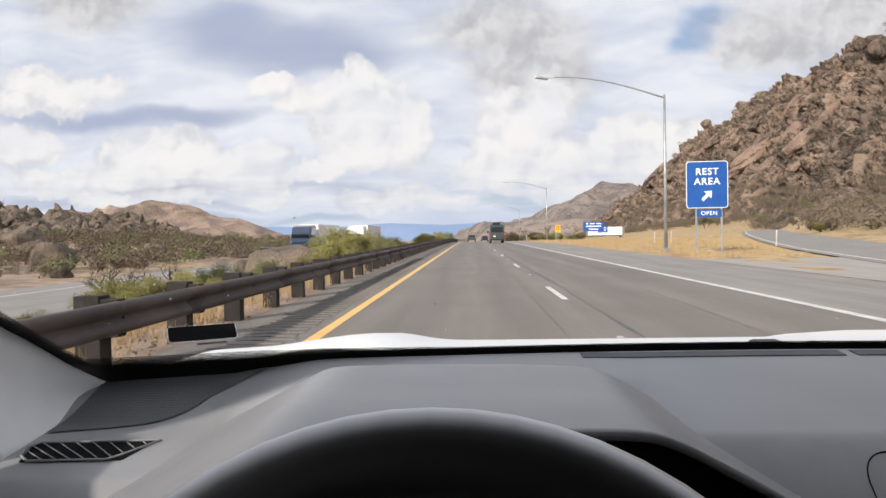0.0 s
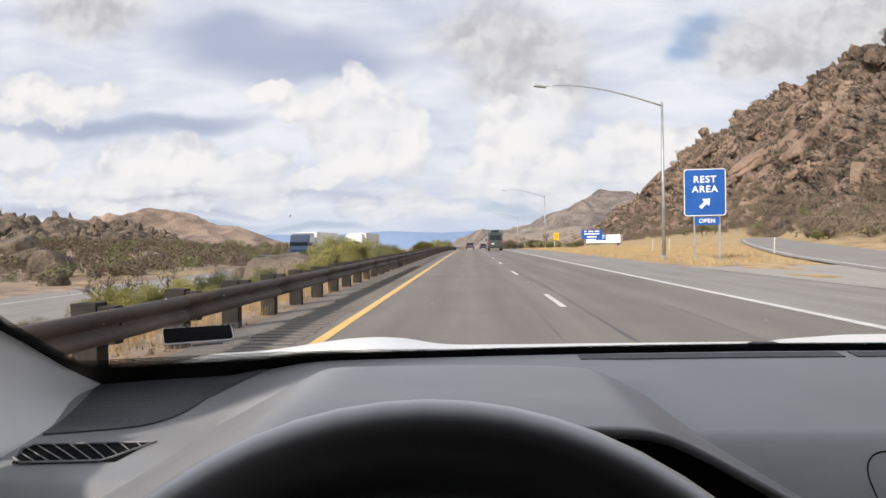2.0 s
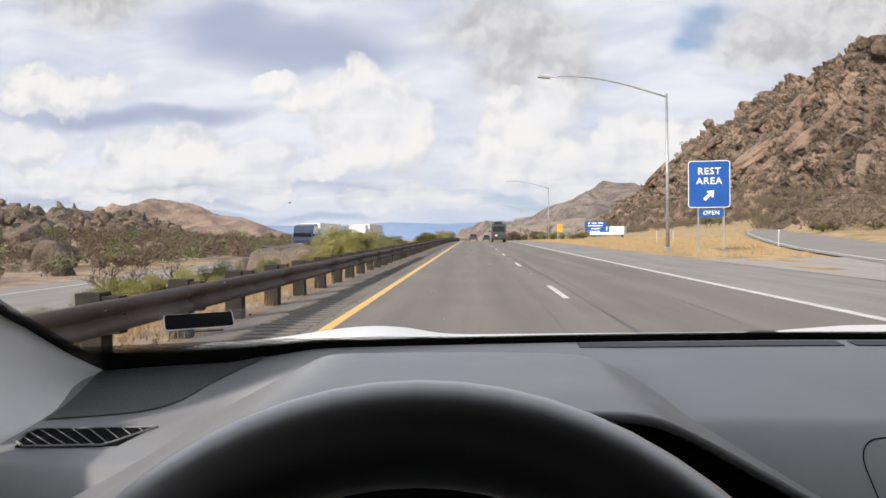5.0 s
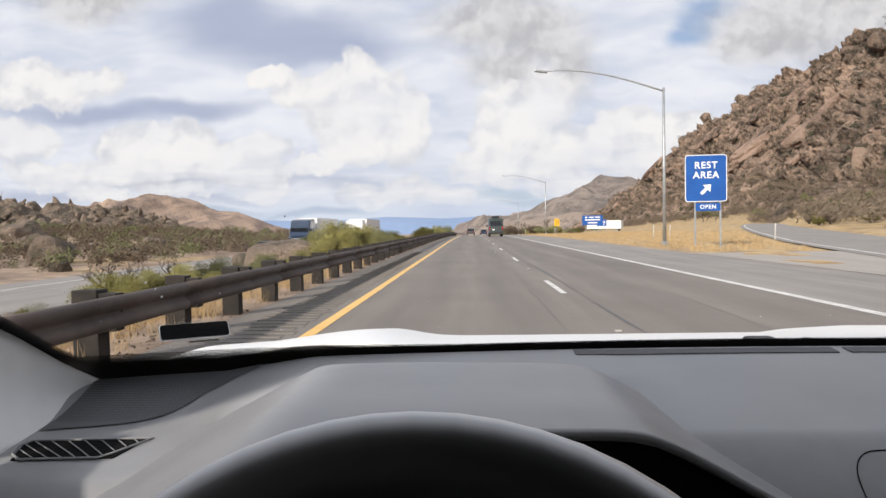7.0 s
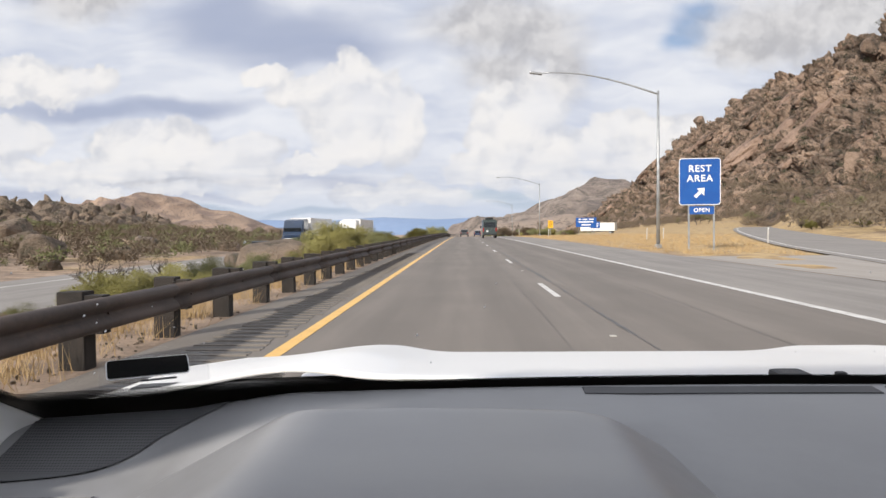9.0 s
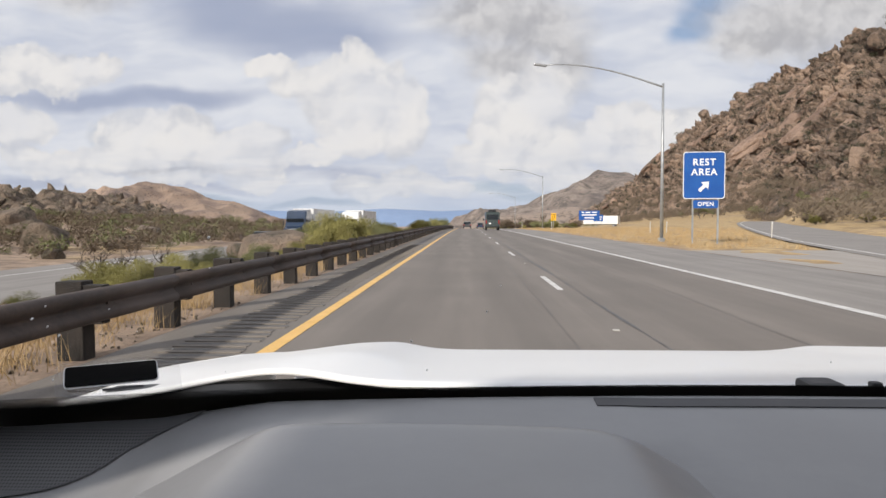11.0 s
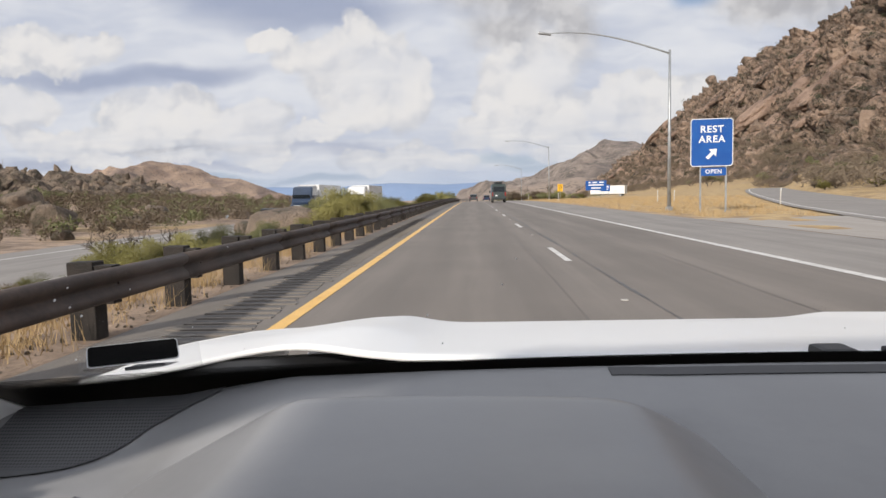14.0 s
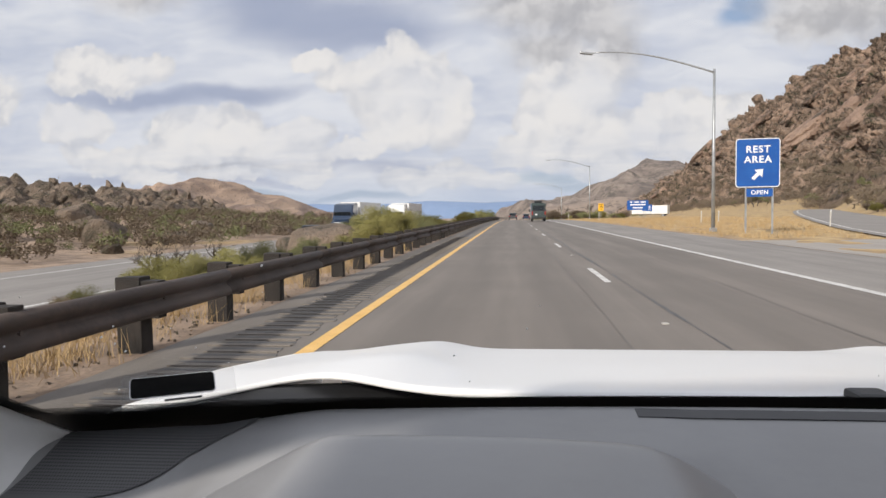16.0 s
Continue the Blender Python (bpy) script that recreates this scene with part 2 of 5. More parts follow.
def ground_material():
    m, N = material("desert_ground")
    p = place(N)
    xs = N.add("ShaderNodeSeparateXYZ")
    N.put(xs.inputs[0], p)
    big, mid, small = N.noise(p, 0.06, 5), N.noise(p, 0.9, 5), N.noise(p, 14, 4)
    gravel = N.mix(N.ramp(mid, .35, .68), (.25, .178, .125), (.45, .325, .235))
    straw = N.mix(N.ramp(mid, .32, .66), (.36, .235, .10), (.56, .40, .20))
    right = N.math("MULTIPLY", N.ramp(xs.outputs[0], 8.5, 11.0), N.ramp(N.math("MULTIPLY_ADD", big, 0.6, N.math("MULTIPLY", mid, 0.4)), .30, .52))
    left = N.math("MULTIPLY", N.ramp(xs.outputs[0], -23.0, -27.0), N.ramp(big, .50, .66))
    col = N.mix(N.math("MAXIMUM", right, left), gravel, straw)
    col = N.mix(N.ramp(small, .42, .72, 0.0, 0.45), col, (.13, .10, .075))
    finish(N, col, 0.95, 0, N.math("ADD", small, mid), 0.7, 0.03)
    return m


M["ground"] = ground_material()


def leaf_material(name, a, b):
    m, N = material(name)
    isle = N.add("ShaderNodeNewGeometry").outputs["Random Per Island"]
    each = N.add("ShaderNodeObjectInfo").outputs["Random"]
    tone = N.math("MULTIPLY_ADD", each, 0.4, N.math("MULTIPLY", isle, 0.6))
    finish(N, N.mix(tone, a, b), 0.75, 0, spec=0.25)
    return m


M["leaf"] = leaf_material("grey_green_leaves", (.095, .102, .042), (.225, .222, .105))
M["leaf_dark"] = leaf_material("dark_scrub_leaves", (.030, .033, .018), (.075, .075, .040))
M["leaf_yellow"] = leaf_material("yellow_green_leaves", (.16, .155, .045), (.30, .27, .10))
M["leaf_brown"] = leaf_material("dry_brown_twigs", (.095, .070, .048), (.21, .16, .11))
M["straw"] = leaf_material("straw_blades", (.34, .23, .11), (.58, .43, .24))
M["bark"] = plain("grey_bark", (.055, .043, .034), (.13, .105, .085), 6.0, 0.9)
# car
M["paint_white"] = plain("white_car_paint", (.84, .835, .82), (.87, .865, .85), 0.8, 0.40, strength=0.01, coat=0.12, spec=0.25)
M["dash"] = plain("grey_grained_plastic", (.222, .221, .224), (.258, .257, .260), 5.0, 0.33, strength=0.05, distance=0.0005, spec=0.5)
M["trim"] = plain("light_grey_trim", (.62, .615, .60), (.68, .675, .66), 4.0, 0.6, strength=0.1, distance=0.0006)
M["black_plastic"] = plain("black_plastic", (.010, .010, .011), (.018, .018, .020), 6.0, 0.5, strength=0.1, distance=0.0005)


def leather_material():
    """Dark smooth leather whose gloss grows towards grazing angles."""
    m, N = material("black_wheel_leather")
    p = place(N)
    grain = N.noise(p, 900, 3)
    base = finish(N, N.mix(N.noise(p, 9, 4), (.008, .008, .0083), (.013, .013, .0135)), 0.5, 0, grain, 0.06, 0.0004)
    edge = N.add("ShaderNodeLayerWeight")
    edge.inputs["Blend"].default_value = 0.5
    gloss = N.add("ShaderNodeBsdfGlossy")
    gloss.inputs["Roughness"].default_value = 0.36
    mixer = N.add("ShaderNodeMixShader")
    N.put(mixer.inputs[0], N.math("MULTIPLY", N.math("POWER", edge.outputs["Facing"], 1.7), 1.0))
    N.put(mixer.inputs[1], base.outputs[0]), N.put(mixer.inputs[2], gloss.outputs[0])
    for n in m.node_tree.nodes:
        if n.type == "OUTPUT_MATERIAL":
            N.put(n.inputs[0], mixer.outputs[0])
    return m


M["leather"] = leather_material()
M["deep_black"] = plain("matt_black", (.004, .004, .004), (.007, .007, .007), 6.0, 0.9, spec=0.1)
M["rubber"] = plain("tyre_rubber", (.012, .012, .012), (.030, .029, .028), 5.0, 0.85)
M["dark_glass"] = plain("tinted_glass", (.010, .013, .016), (.018, .022, .026), 2.0, 0.08, strength=0.0)
M["van_paint"] = plain("dark_green_paint", (.030, .045, .044), (.045, .062, .060), 1.0, 0.35, strength=0.01, coat=0.5)
M["trailer"] = plain("white_trailer_skin", (.62, .62, .61), (.76, .76, .75), 0.5, 0.45, strength=0.02)
M["navy"] = plain("dark_blue_paint", (.012, .028, .060), (.020, .040, .085), 1.0, 0.3, strength=0.01, coat=0.5)
M["grey_paint"] = plain("grey_car_paint", (.05, .052, .055), (.075, .078, .082), 1.0, 0.3, strength=0.01, coat=0.5)
M["red_lens"] = plain("red_lens", (.30, .012, .010), (.40, .02, .015), 3.0, 0.25)
M["lamp_lens"] = plain("clear_lens", (.55, .56, .58), (.70, .71, .73), 3.0, 0.15)


def glass_material(name, tint, gloss):
    m, N = material(name)
    mixer, clear, shine = N.add("ShaderNodeMixShader"), N.add("ShaderNodeBsdfTransparent"), N.add("ShaderNodeBsdfGlossy")
    clear.inputs[0].default_value = (*tint, 1)
    shine.inputs["Roughness"].default_value = 0.03
    N.put(mixer.inputs[0], gloss), N.put(mixer.inputs[1], clear.outputs[0]), N.put(mixer.inputs[2], shine.outputs[0])
    N.put(N.add("ShaderNodeOutputMaterial").inputs[0], mixer.outputs[0])
    return m


M["glass"] = glass_material("windscreen_glass", (.97, .98, .975), 0.02)


# ---- small building helpers ----
def mesh_of(name, bm, mat, smooth=False):
    me = bpy.data.meshes.new(name)
    bm.to_mesh(me)
    bm.free()
    me.materials.append(mat)
    if smooth:
        me.shade_smooth()
    return me


def part(name, bm, mat, parent=None, label="", smooth=False, at=None):
    me = bm if isinstance(bm, bpy.types.Mesh) else mesh_of(name, bm, mat, smooth)
    ob = new(name, me)
    if parent is not None:
        ob.parent = parent
    if at is not None:
        ob.matrix_basis = at
    return tagged(ob, label)


def thing(name, label, category, at=None, group="", kind=""):
    ob = new(name)
    if at is not None:
        ob.matrix_basis = at
    return tagged(ob, label, category, group, kind)


def add_box(bm, centre, size, turn=(0, 0, 0), bevel=0.0):
    made = bmesh.ops.create_cube(bm, size=1.0)["verts"]
    m = pose(*centre, *turn) @ Matrix.Diagonal((*size, 1))
    bmesh.ops.transform(bm, matrix=m, verts=made)
    if bevel:
        edges = list({e for v in made for e in v.link_edges})
        bmesh.ops.bevel(bm, geom=edges, offset=bevel, segments=2, affect="EDGES", profile=0.6)
    return bm


def box(centre, size, turn=(0, 0, 0), bevel=0.0):
    return add_box(bmesh.new(), centre, size, turn, bevel)


def add_tube(bm, points, radii, sides=8, caps=True):
    """A round tube along points, with a radius at each."""
    rings = []
    pts = [Vector(p) for p in points]
    side = None
    for i, p in enumerate(pts):
        d = (pts[min(i + 1, len(pts) - 1)] - pts[max(i - 1, 0)]).normalized()
        if side is None:
            side = d.orthogonal().normalized()
        side = (side - d * side.dot(d)).normalized()
        other = d.cross(side)
        r = radii[i] if isinstance(radii, (list, tuple)) else radii
        rings.append([bm.verts.new(p + (side * math.cos(a) + other * math.sin(a)) * r)
                      for a in (2 * math.pi * k / sides for k in range(sides))])
    for a, b in zip(rings, rings[1:]):
        for k in range(sides):
            bm.faces.new((a[k], a[(k + 1) % sides], b[(k + 1) % sides], b[k]))
    if caps:
        bm.faces.new(rings[0][::-1])
        bm.faces.new(rings[-1])
    return bm


def tube(points, radii, sides=8):
    return add_tube(bmesh.new(), points, radii, sides)


def sheet(fn, us, vs, thick=0.0, flip=False):
    """A surface fn(u, v) over a grid; with a thickness it becomes a closed shell."""
    us, vs = list(us), list(vs)
    bm = bmesh.new()
    g = [[bm.verts.new(fn(u, v)) for v in vs] for u in us]
    for i in range(len(us) - 1):
        for j in range(len(vs) - 1):
            q = (g[i][j], g[i + 1][j], g[i + 1][j + 1], g[i][j + 1])
            bm.faces.new(q[::-1] if flip else q)
    if thick:
        bmesh.ops.recalc_face_normals(bm, faces=bm.faces)
        bmesh.ops.solidify(bm, geom=list(bm.faces), thickness=thick)
    return bm


def span(a, b, n):
    return [a + (b - a) * i / n for i in range(n + 1)]


def smooth_step(a, b, x):
    t = min(1.0, max(0.0, (x - a) / (b - a)))
    return t * t * (3 - 2 * t)


def line(table, x):
    """Straight interpolation in a short table of pairs."""
    for (a, p), (b, q) in zip(table, table[1:]):
        if x <= b:
            return p + (q - p) * max(0.0, (x - a) / (b - a))
    return table[-1][1]


# ---- ground and roads ----
def fall(y):
    """The road's height: level, then over a gentle crest and down to the plain."""
    u = max(0.0, y - 60.0)
    z = -6e-5 * u * u if u < 150 else -1.35 - 0.018 * (u - 150)
    return max(z, -34.0)


def ramp_x(y):
    return 11.5 + 0.26 * max(y, 0.0) + 0.0006 * max(y, 0.0) ** 2


def land(x, y):
    z = fall(y)
    near = 1.0 - smooth_step(900, 2200, y)
    if x < -3.42:
        z += (-1.25 * smooth_step(-3.9, -12.0, x)) * near
        z += 3.0 * smooth_step(-24.5, -70.0, x) * near
        bumps = 0.10 * smooth_step(-3.6, -5.0, x) * (1 - smooth_step(-10.5, -12.3, x)) + 0.5 * smooth_step(-26, -40, x)
        z += bumps * (noise.noise((x * 0.5, y * 0.5, 0)) + 0.4 * noise.noise((x * 1.7, y * 1.7, 3))) * near
    elif x > 9.4:
        z += (0.035 * max(0.0, x - 24) + 5.0 * smooth_step(45, 120, x)) * near
        z += 0.12 * smooth_step(9.5, 12.0, x) * (noise.noise((x * 0.35, y * 0.35, 7)) + 0.5 * noise.noise((x, y, 9))) * near
        off = abs(x - ramp_x(y))
        if off < 7 and y > 0:
            z = z * smooth_step(4.2, 7, off) + (1 - smooth_step(4.2, 7, off)) * (fall(y) + (0.035 * max(0.0, ramp_x(y) - 24)) * near - 0.05)
    else:
        z -= 0.06
    return z


def axis_steps(stops):
    out = []
    for a, b, n in stops:
        out += span(a, b, n)[:-1]
    return out + [stops[-1][1]]


xs = axis_steps([(-2600, -400, 14), (-400, -80, 26), (-80, -24, 40), (-24, -12, 14), (-12, -3.45, 32), (-3.45, -3.40, 1),
                 (-3.40, 9.35, 6), (9.35, 9.45, 1), (9.45, 40, 60), (40, 130, 45), (130, 400, 18), (400, 2600, 14)])
ys = axis_steps([(-460, -120, 34), (-120, -6, 24), (-6, 60, 100), (60, 160, 60), (160, 400, 40), (400, 1000, 20), (1000, 4900, 16)])
tagged(part("ground", sheet(lambda x, y: (x, y, land(x, y)), xs, ys), M["ground"], smooth=True),
       "tan gravel and straw-coloured dry grass desert ground", "ground", kind="structure")


def ribbon(x0, x1, y0, y1, lift, step=4.0, thick=0.0):
    n = max(1, int((y1 - y0) / step))
    return sheet(lambda x, y: (x, y, fall(y) + lift), (x0, x1), span(y0, y1, n), flip=False)


tagged(part("road", ribbon(-1.92, 5.50, -440, 1000, 0.0), M["asphalt"]), "worn grey asphalt carriageway of a two-lane highway", "road", kind="structure")
tagged(part("shoulder_left", ribbon(-3.45, -1.92, -440, 1000, -0.002), M["stained"]), "weathered paved shoulder beside the median guardrail", "road shoulder", kind="structure")
tagged(part("shoulder_right", ribbon(5.50, 9.45, -440, 1000, -0.002), M["shoulder"]), "light grey paved outer shoulder", "road shoulder", kind="structure")


def ramp_sheet(u, y):
    x = ramp_x(y) + u
    return (x, y, fall(y) + 0.035 * max(0.0, ramp_x(y) - 24) + 0.02)


M["gore"] = asphalt("bleached_asphalt", (.30, .27, .24), (.40, .36, .32), ())
tagged(part("exit_ramp", sheet(ramp_sheet, (-4.0, 4.0), span(4, 168, 60)), M["shoulder"]), "grey asphalt exit ramp to the rest area", "road", kind="structure")
tagged(part("gore_pavement", sheet(lambda u, y: (9.45 + u * max(0.1, ramp_x(y) - 4.0 - 9.45), y, fall(y) + 0.008), (0, 1), span(-10, 29, 20)), M["gore"]),
       "paved gore between highway and exit ramp", "road", kind="structure")
tagged(part("exit_lane", ribbon(9.45, 15.6, -110, 4, 0.0), M["shoulder"]), "worn asphalt exit lane beside the highway", "road", kind="structure")
tagged(part("opposite_road", sheet(lambda x, y: (x, y, fall(y) - 1.25 * (1.0 - smooth_step(900, 2200, y)) + 0.03), (-23.8, -12.4), span(-440, 900, 220)), M["shoulder"]),
       "lower carriageway for oncoming traffic, pale worn asphalt", "road", kind="structure")

# painted lines
tagged(part("yellow_edge_line", ribbon(-2.03, -1.87, -430, 900, 0.005), M["yellow"]), "solid yellow left edge line", "road marking", kind="structure")
tagged(part("white_edge_line", ribbon(5.41, 5.60, -430, 900, 0.005), M["white_paint"]), "solid white right edge line", "road marking", kind="structure")
tagged(part("ramp_edge_line", sheet(lambda u, y: (ramp_sheet(-3.4 + u, y)[0], y, ramp_sheet(0, y)[2] + 0.005), (0, 0.16), span(6, 164, 50)), M["white_paint"]),
       "white edge line of the exit ramp", "road marking", kind="structure")
for lx in (-21.4, -13.9):
    tagged(part("opposite_edge_line", sheet(lambda x, y: (lx + x, y, fall(y) - 1.25 * (1.0 - smooth_step(900, 2200, y)) + 0.036), (0, 0.16), span(-430, 700, 120)),
                M["white_paint"]), "edge line of the oncoming carriageway", "road marking", kind="structure")
DASH, CYCLE, FIRST = 3.05, 12.2, 12.6
for i in range(-2, 22):
    y0 = FIRST + i * CYCLE
    tagged(part("lane_dash", ribbon(1.68, 1.80, y0, y0 + DASH, 0.005), M["white_paint"]), "short white lane dash", "road marking",
           "lane dashes", "structure")
    mk = thing("road_stud", "small white raised reflective road stud", "road stud", pose(1.74, y0 - 4.6, fall(y0 - 4.6)), "road studs")
    part("stud_body", box((0, 0, 0.009), (0.075, 0.08, 0.014), bevel=0.005), M["worn_white"], mk)
random.seed(5)
for i in range(9):
    x0, y0 = random.choice((1.9, 2.1, 2.3)), 14 + i * 6.5
    pts = [(x0 + 0.05 * random.uniform(-.3, .3), y0 + k * 0.8, 0.004) for k in range(int(random.uniform(5, 12)))]
    bm = bmesh.new()
    for (xa, ya, za), (xb, yb, zb) in zip(pts, pts[1:]):
        v = [bm.verts.new(p) for p in ((xa - .007, ya, fall(ya) + za), (xa + .007, ya, fall(ya) + za), (xb + .007, yb, fall(yb) + zb), (xb - .007, yb, fall(yb) + zb))]
        bm.faces.new(v)
    tagged(part("tar_seam", bm, M["tar"]), "thin dark sealed crack in the asphalt", "crack", "cracks", "structure")


def joint_fn(x0, wide, wander, seed):
    """An open joint along the lanes: a ragged dark strip."""
    def fn(k, y):
        w = wide * (0.35 + 1.3 * max(0.0, noise.noise((y * 0.9, seed, 0.0)) + 0.35)) * (0.7 + 0.6 * noise.noise((y * 6.0, seed, k * 9.0)))
        return (x0 + wander * noise.noise((y * 0.12, seed, 4.0)) + k * max(w, 0.006), y, fall(y) + 0.004)
    return fn


for x0, wide, wander, seed in ((2.02, 0.075, 0.10, 1.5), (1.22, 0.014, 0.16, 7.5), (3.55, 0.012, 0.25, 12.5)):
    tagged(part("road_joint", sheet(joint_fn(x0, wide, wander, seed), (-0.5, 0.5), axis_steps([(3, 40, 260), (40, 110, 140)])), M["tar"]),
           "ragged dark joint along the lanes", "crack", "cracks", "structure")


# ---- median guardrail ----
RAIL_X = -3.25
rail = thing("guardrail", "rust-brown steel beam guardrail on dark timber posts", "guardrail", pose(RAIL_X, 0, 0))
W_BEAM = [(-.085, .68), (-.05, .675), (-.012, .655), (.0, .62), (-.012, .585), (-.06, .545), (-.075, .525), (-.06, .505), (-.012, .465), (.0, .43), (-.012, .395), (-.05, .375), (-.085, .37)]


def rail_section(y0, y1):
    bm = sheet(lambda k, y: (W_BEAM[k][0] + (0.006 if y > y1 - 0.2 else 0.0), y, W_BEAM[k][1] + fall(y)), range(len(W_BEAM)), span(y0, y1, 3), thick=0.004)
    return bm


for i in range(-2, 46):
    part("rail_beam", rail_section(i * 3.81, i * 3.81 + 3.86), M["rail"], rail, smooth=True)
post_me = mesh_of("post", box((0, 0, 0.25), (0.25, 0.20, 0.98), bevel=0.012), M["post"])
block_me = mesh_of("blockout", box((0, 0, 0), (0.19, 0.15, 0.36), bevel=0.008), M["post"])
bolt_me = mesh_of("bolt", tube([(0, 0, 0), (0.02, 0, 0)], 0.018, 6), M["rail"])
random.seed(2)
for i in range(-4, 90):
    y = 0.55 + i * 1.905
    lean = random.uniform(-1.5, 1.5)
    part("post", post_me, None, rail, at=pose(-0.37, y, fall(y) - 0.01, lean, random.uniform(-1, 1), random.uniform(-3, 3)))
    part("blockout", block_me, None, rail, at=pose(-0.178, y, fall(y) + 0.53 + random.uniform(-.02, .02)))
    part("bolt", bolt_me, None, rail, at=pose(-0.072, y, fall(y) + 0.525))

# rumble strip: flat tar-coloured slabs paint the grooves' shade, edged by low ridges
rumble = thing("rumble_strip", "row of ridged grooves across the paved left shoulder", "rumble strip", kind="structure")
ridge_bm = bmesh.new()
for dy, z in ((0.0, 0.012), (0.09, 0.004)):
    add_box(ridge_bm, (0, dy, z / 2), (0.80, 0.05, z))
ridge_me = mesh_of("ridge", ridge_bm, M["stained"])
groove_shade_me = mesh_of("groove", box((0, 0, 0), (0.78, 0.060, 0.004)), M["tar"])
for i in range(110):
    y = 3.0 + i * 0.30
    wide, off = 1.0 + 0.09 * math.sin(i * 2.7), 0.02 * math.sin(i * 1.9)
    part("ridge", ridge_me, None, rumble, at=pose(-2.60 + off, y, fall(y)) @ Matrix.Diagonal((wide, 1, 1, 1)))
    part("groove", groove_shade_me, None, rumble, at=pose(-2.60 + off, y + 0.16, fall(y) + 0.001) @ Matrix.Diagonal((wide, 1, 1, 1)))


# ---- signs and lamps ----
def letters(text, size, mat, depth=0.003):
    cu = bpy.data.curves.new("letters", "FONT")
    cu.body, cu.size, cu.extrude, cu.align_x, cu.align_y = text, size, depth, "CENTER", "CENTER"
    cu.offset, cu.space_character = size * 0.02, 1.14
    tmp = bpy.data.objects.new("tmp", cu)
    scene.collection.objects.link(tmp)
    dg = bpy.context.evaluated_depsgraph_get()
    me = bpy.data.meshes.new_from_object(tmp.evaluated_get(dg))
    bpy.data.objects.remove(tmp)
    me.materials.clear()
    me.materials.append(mat)
    return me


def plate(w, h, r, t=0.004):
    """A flat panel with round corners, standing upright and facing -y."""
    bm = bmesh.new()
    pts = []
    for cx, cz, a0 in ((w / 2 - r, h / 2 - r, 0), (-w / 2 + r, h / 2 - r, 90), (-w / 2 + r, -h / 2 + r, 180), (w / 2 - r, -h / 2 + r, 270)):
        pts += [(cx + r * math.cos(radians(a0 + k * 22.5)), 0, cz + r * math.sin(radians(a0 + k * 22.5))) for k in range(5)]
    f = bm.faces.new([bm.verts.new(p) for p in pts])
    out = bmesh.ops.extrude_face_region(bm, geom=[f])
    bmesh.ops.translate(bm, vec=(0, t, 0), verts=[v for v in out["geom"] if isinstance(v, bmesh.types.BMVert)])
    bmesh.ops.recalc_face_normals(bm, faces=bm.faces)
    return bm


UPRIGHT = pose(0, 0, 0, 90)
SX, SY = 12.6, 36.5
sign = thing("rest_area_sign", "blue rest area sign with white arrow on two steel posts", "road sign", pose(SX, SY, land(SX, SY), 0, 0, -4))
for px in (-0.55, 0.75):
    part("post", box((px, 0.06, 1.1), (0.09, 0.06, 2.6), bevel=0.004), M["galv"], sign)
part("border", plate(2.16, 2.50, 0.16), M["sign_white"], sign, "white reflective border", at=pose(0, 0, 3.65))
face = part("panel", plate(2.08, 2.42, 0.13), M["blue"], sign, "blue reflective panel", at=pose(0, -0.006, 3.65))
for word, z in (("REST", 0.68), ("AREA", 0.16)):
    part("word", letters(word, 0.50, M["sign_white"]), None, face, at=pose(0, -0.006, z) @ UPRIGHT)
arrow = bmesh.new()
add_box(arrow, (0, 0, -0.14), (0.17, 0.006, 0.42))
head = [arrow.verts.new(p) for p in ((-0.27, -0.003, 0.04), (0.27, -0.003, 0.04), (0, -0.003, 0.36))]
arrow.faces.new(head)
part("arrow", arrow, M["sign_white"], face, at=pose(0, -0.006, -0.58, 0, 45, 0))
small = part("open_plate", plate(1.28, 0.42, 0.06), M["blue"], sign, "small blue plate reading OPEN", at=pose(0.1, 0, 2.12))
part("word", letters("OPEN", 0.30, M["sign_white"]), None, small, at=pose(0, -0.006, 0) @ UPRIGHT)


def street_lamp(x, y, h=9.1, arm=6.8, rise=1.35):
    lamp = thing("street_lamp", "tall galvanised street lamp with a long curved arm", "street lamp", pose(x, y, land(x, y) if x > 9.4 else fall(y)), "highway lamps")
    part("base", box((0, 0, 0.12), (0.34, 0.34, 0.24), bevel=0.03), M["galv"], lamp)
    part("pole", tube([(0, 0, 0.2), (0, 0, h * 0.5), (0, 0, h + 0.1)], [0.11, 0.09, 0.065], 10), M["galv"], lamp, smooth=True)
    pts = [(-arm * t, 0, h - 0.1 + rise * math.sin(t * 1.75)) for t in span(0, 1, 12)]
    part("arm", tube(pts, [0.055 - 0.022 * i / 12 for i in range(13)], 8), M["galv"], lamp, smooth=True)
    bm = box((0, 0, 0), (0.75, 0.26, 0.13), bevel=0.05)
    part("lamp_head", bm, M["galv"], lamp, at=pose(pts[-1][0] - 0.3, 0, pts[-1][2] + 0.0, 0, 8, 0))
    return lamp


street_lamp(11.4, 40.0)
street_lamp(13.2, 118.0)
street_lamp(14.0, 196.0)


